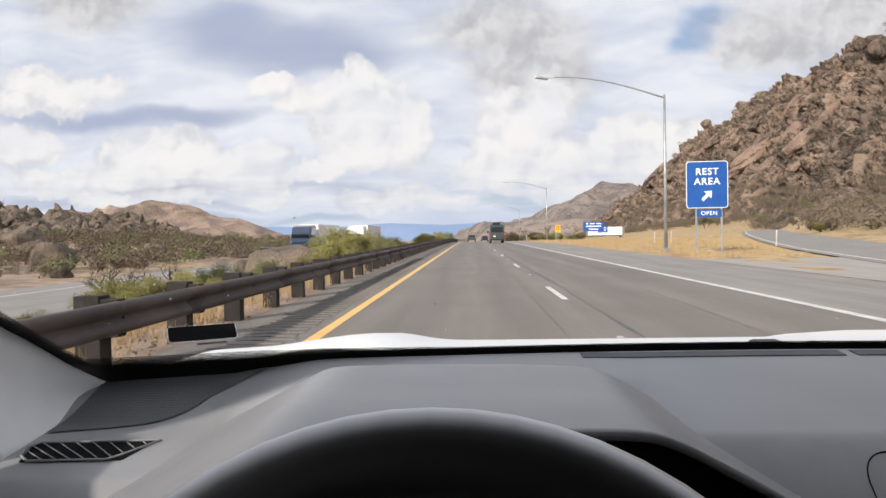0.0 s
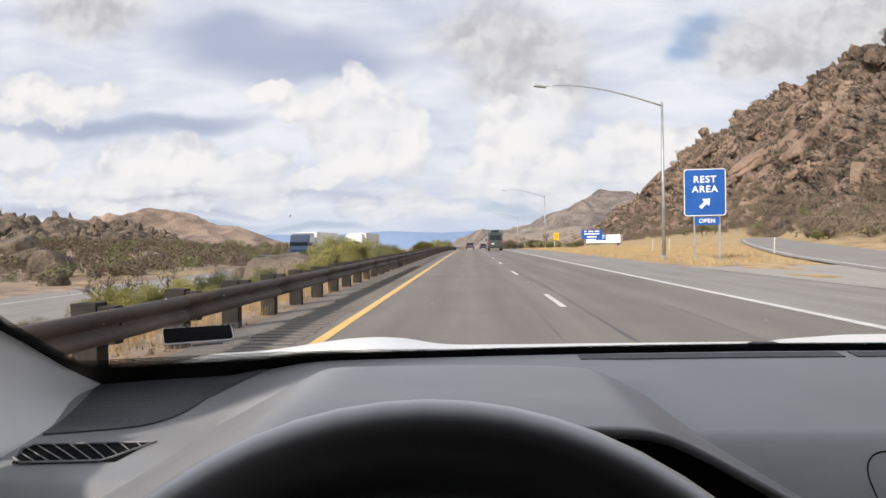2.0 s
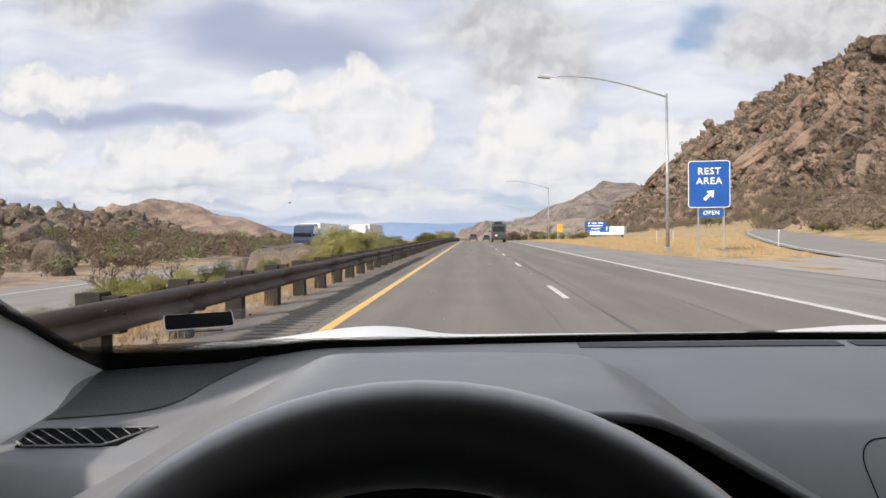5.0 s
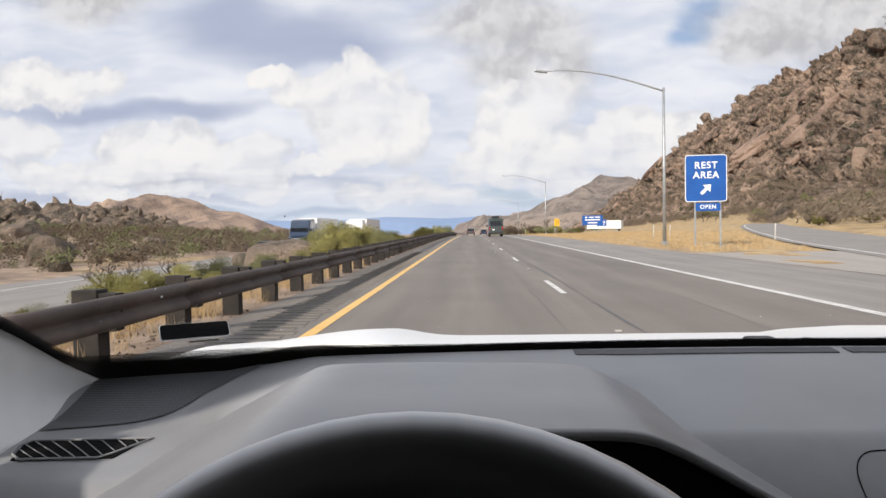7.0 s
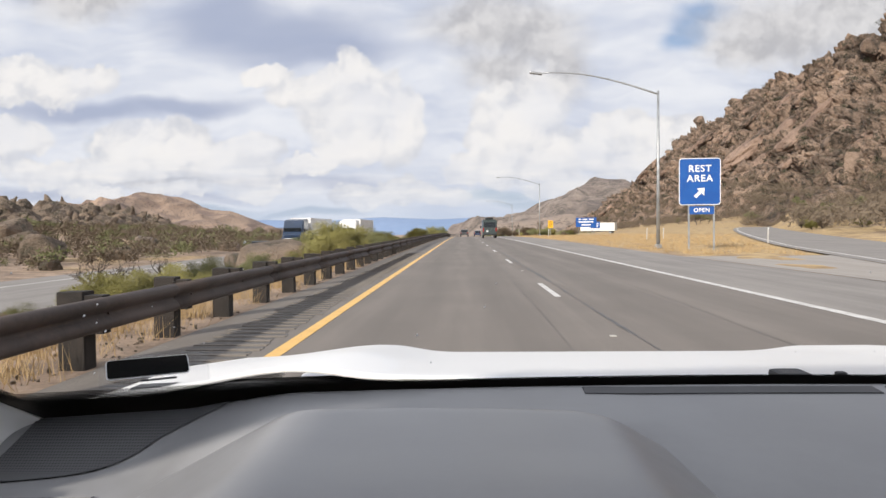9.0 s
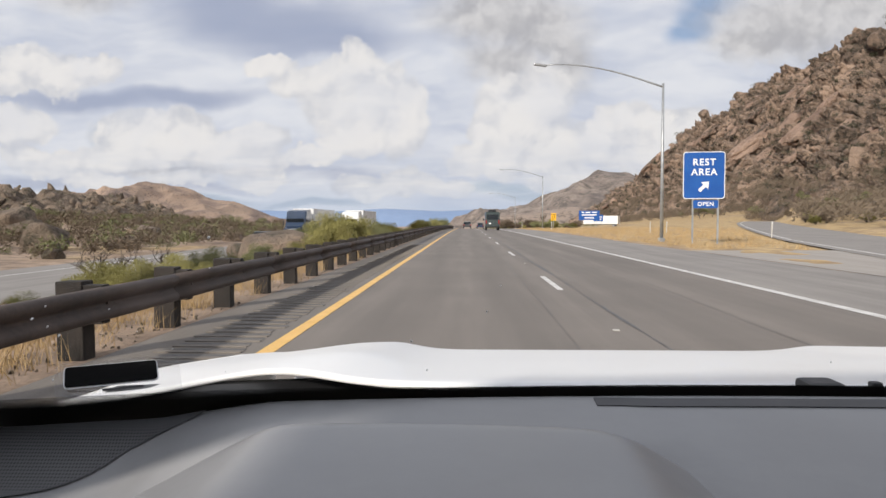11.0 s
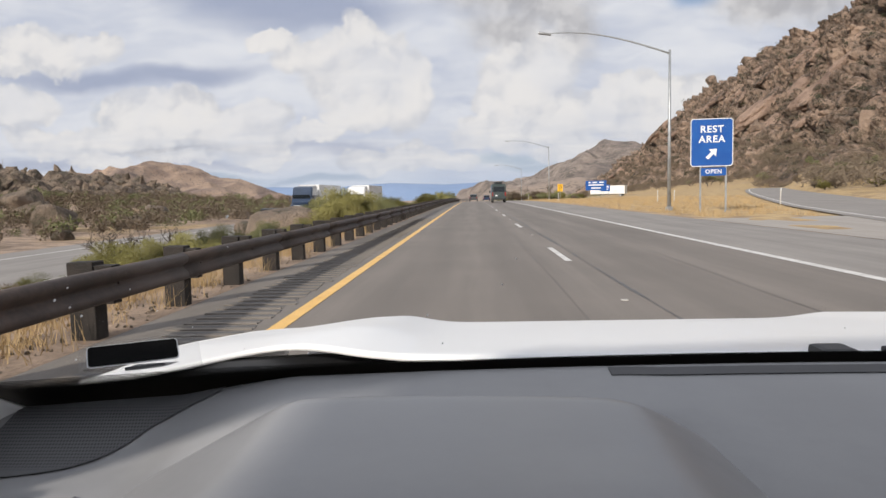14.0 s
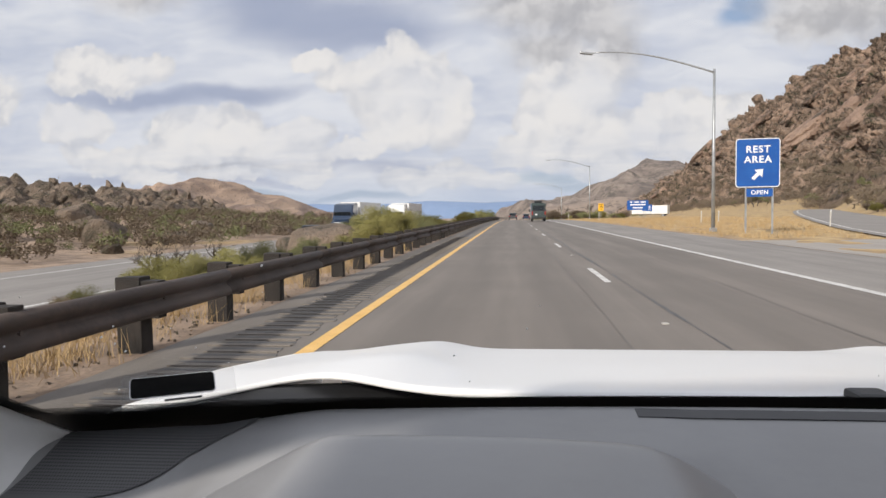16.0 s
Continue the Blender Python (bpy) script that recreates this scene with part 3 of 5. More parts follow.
def panel_sign(name, label, x, y, w, h, base, mat, rows=(), words=(), legs=(-0.35, 0.35)):
    s = thing(name, label, "road sign", pose(x, y, land(x, y)))
    for leg in legs:
        part("post", box((leg * w, 0.05, (base + h * 0.5) / 2), (0.09, 0.07, base + h * 0.5), bevel=0.004), M["galv"], s)
    p = part("panel", plate(w, h, 0.05), mat, s, at=pose(0, 0, base + h / 2))
    for bx, bz, bw, bh in rows:
        part("bar", plate(bw, bh, 0.01, 0.004), M["sign_white"] if mat is M["blue"] else M["black_print"], p, at=pose(bx, -0.006, bz))
    for word, bz, size in words:
        part("word", letters(word, size, M["black_print"]), None, p, at=pose(0, -0.006, bz) @ UPRIGHT)
    return s


panel_sign("guide_sign", "wide blue guide sign with white lettering", 31, 172, 5.2, 2.4, 1.9, M["blue"],
           ((-1.6, .75, .5, .35), (-.3, .75, 1.2, .3), (1.3, .75, 1.2, .3), (0, .1, 3.8, .3), (0, -.65, 2.4, .3)))
panel_sign("speed_sign", "amber ramp speed sign on a steel post", 21.5, 168, 1.25, 1.8, 1.9, M["sign_yellow"], (), (("RAMP", .58, .36), ("25", -.02, .85), ("MPH", -.62, .30)), (0,))
panel_sign("blue_notice", "small blue notice sign on two posts", 36, 186, 2.6, 1.8, 1.6, M["blue"], ((0, .4, 1.8, .2), (0, 0, 1.9, .2), (0, -.4, 1.5, .2)))
for px, py in ((18.0, 67), (19.6, 67), (11.0, 88), (10.6, 130), (21.3, 48)):
    d = thing("delineator", "white plastic roadside delineator post", "marker post", pose(px, py, land(px, py), 2, 1, 0), "delineators")
    part("blade", box((0, 0, 0.62), (0.085, 0.03, 1.14), bevel=0.006), M["worn_white"], d)
    part("reflector", box((0, -0.018, 1.10), (0.08, 0.006, 0.12)), M["lamp_lens"], d)


# ---- hills ----
def ridge(name, label, y0, depth, table, mat, rough, cell, nx=120, nv=26, foot=-45.0):
    """A hill range across the view: table of (sideways, height) as tangents at the distance y0."""
    a, b = table[0][0] * y0, table[-1][0] * y0

    def fn(x, v):
        t = x / y0
        h = line(table, t) * y0 + 1.25 - foot
        body = math.sin(math.pi * min(1.0, v * 1.0) * 0.5) ** 0.9 if v <= 1 else max(0.0, 1 - (v - 1) * 1.4)
        y = y0 - depth * (1 - v)
        p = Vector((x / cell, y / (cell * 2.5), 0.3))
        gully = noise.ridged_multi_fractal(p, 0.9, 2.1, 4, 1.0, 2.0) - 1.1
        return (x + rough * 0.6 * noise.noise(p * 2.3), y, foot + h * body + rough * gully * (0.25 + 0.75 * math.sin(math.pi * min(v, 1.0))) * min(1.0, h / 40))

    bm = sheet(fn, span(a, b, nx), span(0, 1.35, nv))
    return tagged(part(name, bm, mat, smooth=True), label, "hill", kind="structure")


ridge("backdrop_blue_range", "mountain range on the horizon, tinted with painted blue haze", 4600, 500,
      [(-.9, .006), (-.62, .010), (-.45, .012), (-.30, .016), (-.22, .013), (-.12, .018), (-.04, .014), (.03, .017), (.12, .012), (.4, .010), (.9, .008)], M["haze_hill"], 6, 500, 90, 10, -60)
# granite lightened all over: the haze before the peak is in its colours
M["hazed_rock"] = rock("hazed_granite", (.25, .205, .185), (.54, .435, .365), (.17, .148, .130), 0.03)
ridge("hill_left", "broad tan scrub hill with gullies in the distance", 2500, 700,
      [(-.85, .0042), (-.70, .0189), (-.61, .0293), (-.565, .0377), (-.53, .0377), (-.49, .0462), (-.455, .0550), (-.415, .0462), (-.38, .0346), (-.345, .0330), (-.314, .0210), (-.28, .0021), (-.22, -.012)], M["hill"], 44, 210, 260, 80)
ridge("hill_right", "grey rocky peak above tan slopes in the distance", 1500, 520,
      [(-.06, -.02), (.00, .006), (.035, .017), (.055, .012), (.09, .024), (.13, .043), (.165, .058), (.195, .071), (.215, .065), (.24, .058), (.28, .05), (.34, .03), (.42, .02)], M["hazed_rock"], 24, 110, 220, 60)
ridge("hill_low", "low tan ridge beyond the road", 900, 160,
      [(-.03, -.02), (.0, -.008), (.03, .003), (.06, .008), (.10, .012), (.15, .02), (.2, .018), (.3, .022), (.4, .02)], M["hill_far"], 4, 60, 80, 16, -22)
mast = thing("radio_mast", "thin radio masts on the distant hilltop", "radio mast", pose(-.457 * 2500, 2500, 118))
for dx, h in ((-12, 22), (0, 34), (9, 26), (20, 16)):
    part("mast", tube([(dx, 0, -12), (dx, 0, h)], [0.9, 0.5], 5), M["galv"], mast)

# rocky mountain beside the exit
CREST = [(-60, 45), (120, 55), (240, 70), (290, 82), (322, 94), (345, 96), (385, 93), (430, 98), (455, 101), (500, 96), (540, 93), (575, 84), (600, 92), (612, 84), (680, 74), (760, 50), (840, 30), (930, 16), (1060, 4)]


def crag(p, cell, amp):
    d, pts = noise.voronoi(Vector(p) / cell)
    return amp * (0.55 - d[0]) * 1.6, d[1] - d[0]


def mountain_fn(y, s):
    top = line(CREST, y)
    foot_x, ridge_x = 88 + 0.02 * y, 208
    if s <= 1:
        x = foot_x + (ridge_x - foot_x) * s
        z = top * s ** 1.12
    else:
        x = ridge_x + 150 * (s - 1)
        z = top * (1 - 0.75 * (s - 1))
    z0 = fall(y) - 1.0 + 7.0 * smooth_step(0.0, 0.10, s)
    w = smooth_step(0.0, 0.25, s)
    # tilted slabs: the cells lean over, so that ribs run up the slope
    lean = (x + 0.5 * z, y * 0.75 + 0.35 * z, z * 0.45)
    big, gap = crag(lean, 27, 9)
    mid, gap2 = crag((lean[0], lean[1], lean[2] + 3), 7.4, 4.8)
    sml, gap3 = crag((x, y, z + 7), 3.3, 1.7)
    push = (big + mid + sml) * w - 4.5 * w * (1 - smooth_step(0.0, 0.10, gap)) - 3.2 * w * (1 - smooth_step(0.0, 0.15, gap2)) - 1.3 * w * (1 - smooth_step(0.0, 0.2, gap3))
    return (x - 0.8 * push, y + 0.3 * push * noise.noise((x * .05, y * .05, 0)), z0 + z + 0.6 * push)


tagged(part("mountain_right", sheet(mountain_fn, axis_steps([(100, 640, 480), (640, 1060, 140)]), axis_steps([(0, 1.05, 180), (1.05, 1.35, 10)])), M["rock"]), "steep brown rocky mountain of broken granite slabs", "mountain", kind="structure")


def block(seed, stretch=(1, 1, 1)):
    """An angular block: the hull of a few random points with worn edges."""
    rng = random.Random(seed)
    bm = bmesh.new()
    for _ in range(15):
        d = Vector((rng.gauss(0, 1), rng.gauss(0, 1), rng.gauss(0, 1))).normalized() * rng.uniform(.8, 1.0)
        bm.verts.new((d.x * stretch[0], d.y * stretch[1], d.z * stretch[2]))
    out = bmesh.ops.convex_hull(bm, input=bm.verts)
    bmesh.ops.delete(bm, geom=[g for g in out["geom_interior"] if isinstance(g, bmesh.types.BMVert)], context="VERTS")
    bmesh.ops.bevel(bm, geom=list(bm.edges), offset=0.07, segments=1, affect="EDGES")
    return bm


def block_mesh(seed, stretch, mat):
    return mesh_of("boulder", block(seed, stretch), mat)


SHAPES = [(1, .8, .8), (.8, .7, 1.5), (1.2, .9, .7), (.7, .8, 1.9), (.9, 1, 1.1)]
rocks = [block_mesh(40 + i, st, M["rock"]) for i, st in enumerate(SHAPES)]
random.seed(21)
for i in range(230):
    y, s = random.uniform(170, 900), random.uniform(0.05, 1.0) ** 0.8
    if i < 60:
        y, s = random.uniform(250, 900), random.uniform(0.93, 1.02)
    p = mountain_fn(y, s)
    r = random.uniform(1.6, 4.0) if i % 6 else random.uniform(4, 7)
    if i < 60:
        r = random.uniform(1.5, 3.6)
    b = part("boulder", rocks[i % 5], None, at=pose(p[0], p[1], p[2] - 0.25 * r, random.uniform(-15, 15), random.uniform(-30, 5), random.uniform(0, 360)) @ Matrix.Scale(r, 4))
    tagged(b, "weathered brown granite boulder on the mountain slope", "boulder", "mountain boulders")
spire = part("boulder", rocks[4], None, at=pose(204, 590, 92, 0, -8, 30) @ Matrix.Scale(6.5, 4))
tagged(spire, "pointed granite spire on the ridge", "boulder", "mountain boulders")


def rubble(name, label, spots, mat):
    """Countless small blocks joined into one mesh."""
    src = []
    for i, st in enumerate(SHAPES):
        bm = block(90 + i, st)
        bm.verts.index_update()
        src.append(([v.co.copy() for v in bm.verts], [[v.index for v in f.verts] for f in bm.faces]))
        bm.free()
    vs, fs = [], []
    for k, (p, r) in enumerate(spots):
        co, faces = src[k % len(src)]
        m = pose(*p, random.uniform(-40, 40), random.uniform(-40, 40), random.uniform(0, 360)) @ Matrix.Scale(r, 4)
        n = len(vs)
        vs += [tuple(m @ c) for c in co]
        fs += [[n + j for j in f] for f in faces]
    me = bpy.data.meshes.new(name)
    me.from_pydata(vs, [], fs)
    me.materials.append(mat)
    return tagged(new(name, me), label, "rocks", kind="stuff")


spots = []
for _ in range(8200):
    y, s = random.uniform(150, 900), random.uniform(0.12, 1.0) ** 0.85
    p = mountain_fn(y, s)
    r = random.uniform(.5, 1.3) if random.random() < .8 else random.uniform(1.3, 2.4)
    spots.append(((p[0], p[1], p[2] - 0.1 * r), r))
rubble("rock_rubble", "broken granite blocks strewn over the mountain slope", spots, M["rock"])

# smooth slabs of pink granite leaning up the slope
def slab_mesh(seed):
    bm = bmesh.new()
    bmesh.ops.create_icosphere(bm, subdivisions=4, radius=1.0)
    for v in bm.verts:
        c = v.co
        q = Vector([math.copysign(abs(k) ** 0.62, k) for k in c])
        n = noise.noise(q * 1.3 + Vector((seed * 7.1, 0, 0)))
        groove = 0.10 * max(0.0, 1 - abs(((q.y + 0.25 * n) * 1.6 + seed * .37) % 1.0 - 0.5) * 9)
        f = 1 + 0.28 * n + 0.09 * noise.noise(q * 4 + Vector((0, seed * 3.3, 0))) - groove
        v.co = Vector((q.x * 0.42, q.y * 0.85, q.z * 1.75 * (1 - 0.25 * q.y))) * f
    return mesh_of("rock_slab", bm, M["rock_pink"], True)


slabs = [slab_mesh(k) for k in range(5)]
random.seed(63)
for i in range(120):
    y, s = random.uniform(190, 720), random.uniform(0.22, 0.80)
    p = mountain_fn(y, s)
    up = Vector((0.66, -0.34 + random.gauss(0, .12), 0.66 + random.gauss(0, .08))).normalized()
    out = Vector((-0.75, random.gauss(-0.1, .15), 0.6))
    out = (out - up * out.dot(up)).normalized()
    side = up.cross(out)
    r = random.uniform(2.2, 4.2) if i % 5 else random.uniform(4.5, 7.0)
    m = Matrix((out * r, side * r, up * r)).transposed().to_4x4()
    m.translation = Vector(p) - out * r * 0.12
    tagged(part("rock_slab", slabs[i % 5], None, at=m), "smooth pink-tan granite slab leaning on the mountain", "rock slab", "mountain slabs")

# knoll of piled boulders beyond the oncoming lanes
def knoll_fn(x, y):
    dx, dy = (x + 100) / 36, (y - 128) / 78
    h = 6.0 * max(0.0, 1 - dx * dx - dy * dy) ** 0.8
    b, gap = crag((x, y, 0), 7, 3.0)
    c, gap2 = crag((x, y, 5), 2.8, 1.0)
    w = min(1.0, h / 3)
    return (x + 0.3 * b * w, y, land(x, y) - 0.3 + h + (b + c - 1.4 * (1 - smooth_step(0, .14, gap)) - .5 * (1 - smooth_step(0, .16, gap2))) * w)


tagged(part("knoll_left", sheet(knoll_fn, span(-138, -62, 120), span(48, 208, 150)), M["rock_near"]), "low brown knoll of piled boulders", "rocky knoll", kind="structure")
spots = []
for _ in range(900):
    x, y = random.uniform(-130, -60), random.uniform(55, 200)
    p = knoll_fn(x, y)
    if p[2] > land(x, y) + 0.4:
        r = random.uniform(.3, 1.3)
        spots.append(((p[0], p[1], p[2]), r))
rubble("knoll_rubble", "piled brown granite blocks on the knoll", spots, M["rock_near"])
near_rocks = [boulder for boulder in (block_mesh(11, (1.4, .9, .8), M["rock_near"]), block_mesh(12, (1.1, 1, .75), M["rock_near"]), block_mesh(13, (1, 1.2, .9), M["rock_near"]))]
for k, (x, y, r) in enumerate(((-9.0, 33, 2.0), (-11.0, 35, 1.8), (-33, 52, 2.2), (-30, 58, 1.4), (-27.5, 44, 0.9), (-40, 60, 1.9), (-36, 75, 2.0), (-29, 82, 1.6), (-48, 70, 2.6), (-9.8, 36, .6), (-8.8, 31, .5), (-31, 49, 1.0), (-43, 66, 1.2), (-34, 68, .9))):
    b = part("boulder", near_rocks[k % 3], None, at=pose(x, y, land(x, y) + 0.3 * r, 0, 0, x * 37) @ Matrix.Scale(r, 4))
    tagged(b, "tan granite boulder beside the highway", "boulder", "roadside boulders")


# ---- plants ----
def leaf_cloud(rng, clumps, leaves, size, spread):
    """Many small leaf blades set in clumps; returns a bmesh-free mesh."""
    vs, fs = [], []
    for c, rc in clumps:
        for _ in range(leaves):
            d = Vector((rng.gauss(0, 1), rng.gauss(0, 1), rng.gauss(0, 1))).normalized() * rc * rng.random() ** 0.4
            p = Vector(c) + Vector((d.x, d.y, d.z * spread))
            a = Vector((rng.gauss(0, .55), rng.gauss(0, .55), abs(rng.gauss(0.5, .5)))).normalized()
            b = a.orthogonal().normalized()
            k = size * rng.uniform(0.8, 2.4)
            i = len(vs)
            vs += [p - b * k * 0.11, p + b * k * 0.11, p + a * k]
            fs.append((i, i + 1, i + 2))
    me = bpy.data.meshes.new("leaves")
    me.from_pydata([tuple(v) for v in vs], [], fs)
    return me


def shrub(seed, leaf, label, radius=1.0, height=1.3, leaves=620, size=0.038, clumps=26, category="shrub"):
    rng = random.Random(seed)
    root = thing("shrub", label, category, pose(0, 0, -50))
    stems = bmesh.new()
    groups = []
    for k in range(clumps):
        a, rr = rng.uniform(0, 6.283), radius * math.sqrt(rng.random())
        tip = Vector((rr * math.cos(a), rr * math.sin(a), height * (0.42 + 0.5 * rng.random()) * (1 - 0.35 * (rr / radius) ** 2)))
        mid = Vector((tip.x * 0.35, tip.y * 0.35, tip.z * 0.55))
        add_tube(stems, [(0.05 * math.cos(a), 0.05 * math.sin(a), -0.05), mid, tip], [0.022 * radius, 0.014 * radius, 0.005 * radius], 4, caps=False)
        groups.append((tip, radius * rng.uniform(0.22, 0.42)))
        groups.append((mid.lerp(tip, 0.5), radius * rng.uniform(0.2, 0.34)))
    part("stems", stems, M["bark"], root)
    me = leaf_cloud(rng, groups, leaves, size, 0.8)
    me.materials.append(leaf)
    part("foliage", me, None, root)
    return root


def bare_tree(seed, height, leaf=None, label="bare grey-brown desert tree"):
    rng = random.Random(seed)
    root = thing("tree", label, "tree", pose(0, 0, -50))
    trunk, twigs = bmesh.new(), bmesh.new()
    tips = []

    def limb(p, d, length, r, depth):
        pts, rad = [p], [r]
        for k in range(3):
            d = (d + Vector((rng.gauss(0, .16), rng.gauss(0, .16), rng.gauss(0.03, .10)))).normalized()
            p = p + d * length / 3
            pts.append(p)
            rad.append(r * (1 - 0.15 * (k + 1)))
        add_tube(trunk if depth < 2 else twigs, pts, rad, 6 if depth < 2 else 3, caps=False)
        if depth >= 4:
            tips.append((p, length * 0.5))
            return
        for _ in range(rng.randint(2, 4) if depth else 5):
            side = Vector((rng.gauss(0, 1), rng.gauss(0, 1), rng.gauss(0.25, .5))).normalized()
            limb(pts[rng.choice((2, 3))], (d * 0.75 + side * 0.8).normalized(), length * rng.uniform(.55, .8), r * 0.55, depth + 1)

    limb(Vector((0, 0, -0.2)), Vector((0, 0, 1)), height * 0.30, height * 0.028, 0)
    part("trunk", trunk, M["bark"], root)
    part("twigs", twigs, M["bark"], root)
    if leaf:
        me = leaf_cloud(rng, tips, 26, 0.12, 0.8)
        me.materials.append(leaf)
        part("crown", me, None, root)
    return root


greens = [shrub(s, M["leaf"], "rounded grey-green desert shrub on dry ground", 1.0, 1.5) for s in (1, 2, 3)]
yellows = [shrub(s, M["leaf_yellow"], "yellow-green broom shrub on dry ground", 1.0, 1.3, 640, 0.040) for s in (4, 5)]
browns = [shrub(s, M["leaf_brown"], "leafless brown scrub bush", 1.0, 1.6, 380, 0.045) for s in (6, 7)]
trees = [bare_tree(31, 5.0), bare_tree(32, 5.0), bare_tree(33, 5.0, M["leaf"], "open-crowned mesquite tree with thin grey-green leaves")]


def plant(src, x, y, scale, group, tall=1.0):
    z = land(x, y)
    copy_thing(src, pose(x, y, z - 0.03, 0, 0, (x * 57 + y * 31) % 360) @ Matrix.Diagonal((scale, scale, scale * tall, 1)))["group"] = group


random.seed(8)
# behind the guardrail
for x, y, s, kind in ((-9.8, 15.0, .55, greens[0]), (-8.6, 17.6, .85, yellows[1]), (-7.9, 18.4, .75, yellows[0]), (-5.2, 7.6, .32, browns[0]), (-5.6, 12.2, .35, yellows[0]), (-5.4, 21.5, .55, yellows[0]),
                      (-6.3, 33, 1.45, yellows[1]), (-6.9, 36, 1.2, greens[2]), (-5.6, 43, .8, greens[0]), (-6.0, 52, 1.0, yellows[0]), (-7.5, 58, 1.2, greens[1]),
                      (-9.2, 16.8, .85, yellows[0]), (-7.8, 20.6, .75, greens[0]), (-10.4, 15.2, .55, yellows[1]), (-7.4, 24, .7, greens[1]), (-9.4, 41, 1.5, greens[2]), (-8.0, 47, 1.3, greens[1]), (-9.0, 64, 1.6, greens[0]), (-5.3, 75, 1.2, yellows[1]), (-5.1, 79, 1.0, greens[0]), (-6.2, 92, 1.2, greens[2]), (-5.0, 104, 1.2, yellows[0]), (-5.6, 118, 1.5, greens[1]), (-5.2, 140, 1.6, greens[0]), (-6, 158, 1.5, yellows[1])):
    plant(kind, x, y, s, "median shrubs")
plant(browns[0], -10.5, 19.1, .5, "median shrubs", 1.1)
plant(trees[0], -10.2, 18.6, .50, "median shrubs")
plant(trees[1], -10.8, 19.3, .52, "median shrubs")
plant(trees[1], -9.5, 20.5, .55, "median shrubs")
for i in range(46):
    y = random.uniform(8, 150)
    plant(random.choice(greens + yellows + browns), random.uniform(-11.2, -5.6), y, random.uniform(.2, .42), "median shrubs")
# beyond the oncoming lanes, and along the ramp at the foot of the mountain: too many to count
def brush(name, label, spots, mat, ground=None, blades=170):
    rng = random.Random(len(spots))
    vs, fs = [], []
    for x, y, r, h in spots:
        z = ground if ground is not None else land(x, y)
        if isinstance(z, dict):
            z = z[x, y]
        lobes = [(rng.gauss(0, .45) * r, rng.gauss(0, .45) * r, h * rng.uniform(.35, .8), r * rng.uniform(.35, .6)) for _ in range(5)]
        for _ in range(blades):
            lx, ly, lz, lr = rng.choice(lobes)
            d = Vector((rng.gauss(0, 1), rng.gauss(0, 1), rng.gauss(0, 1))).normalized() * lr * rng.random() ** .4
            p = Vector((x + lx + d.x, y + ly + d.y, max(z, z + lz + d.z * .8)))
            a = Vector((rng.gauss(0, 1), rng.gauss(0, 1), rng.gauss(.5, 1))).normalized()
            q = a.orthogonal().normalized()
            k = r * rng.uniform(.10, .24) * (170 / blades) ** .5
            i = len(vs)
            vs += [tuple(p - q * k * .25), tuple(p + q * k * .25), tuple(p + a * k)]
            fs.append((i, i + 1, i + 2))
    me = bpy.data.meshes.new(name)
    me.from_pydata(vs, [], fs)
    me.materials.append(mat)
    return tagged(new(name, me), label, "scrub", kind="stuff")


spots = [(random.uniform(-125, -26), random.uniform(34, 420), random.uniform(.7, 2.0)) for _ in range(380)]
spots += [(random.uniform(-72, -26), random.uniform(34, 150), random.uniform(.5, 1.5)) for _ in range(1150)]
for k, mat in enumerate((M["leaf"], M["leaf_brown"])):
    brush("desert_scrub", "olive desert scrub dotted over dry ground" if k == 0 else "brown leafless scrub dotted over dry ground", [(x, y, r, r * 1.1) for i, (x, y, r) in enumerate(spots) if (i % 4 == 0) == (k == 0)], mat)
spots = []
for _ in range(520):
    y = random.uniform(85, 460)
    spots.append((ramp_x(min(y, 150)) + random.uniform(7, 66), y, random.uniform(1.2, 3.4)))
spots += [(ramp_x(y) + random.uniform(7, 30), y, random.uniform(1.6, 3.4)) for y in (random.uniform(58, 130) for _ in range(110))]
for k, mat in enumerate((M["leaf_brown"], M["leaf_brown"], M["leaf_brown"], M["leaf_brown"], M["leaf_brown"])):
    brush("slope_scrub", "brown winter scrub below the mountain", [(x, y, r, r * 1.1) for x, y, r in spots[k::5]], mat, None, 320)
for name, label, mat, count, reach, size in (("mountain_scrub", "dark green scrub in the clefts of the mountain", M["leaf_dark"], 1150, (0.05, 1.0), (1.2, 2.8)),
                                            ("foot_scrub", "tall brown winter scrub at the mountain's foot", M["leaf_brown"], 470, (0.0, 0.24), (2.2, 4.2))):
    spots, heights = [], {}
    for _ in range(count):
        p = mountain_fn(random.uniform(115, 640), random.uniform(*reach))
        heights[p[0], p[1]] = p[2] - 0.3
        r = random.uniform(*size)
        spots.append((p[0], p[1], r, r * 1.15))
    brush(name, label, spots, mat, heights, 170 if reach[1] > .5 else 420)
spots = [(random.uniform(-60, 60), random.uniform(230, 700), random.uniform(1.0, 2.6)) for _ in range(420)]
brush("plain_scrub", "dark scrub over the plain beyond the crest", [(x, y, r, r) for x, y, r in spots if not -26 < x < 11], M["leaf"])
for i in range(26):
    y = random.uniform(85, 260)
    plant(random.choice([trees[2], trees[0], trees[1]]), ramp_x(min(y, 150)) + random.uniform(8, 50), y, random.uniform(.7, 1.5), "scrub below the mountain", random.uniform(.7, 1.0))
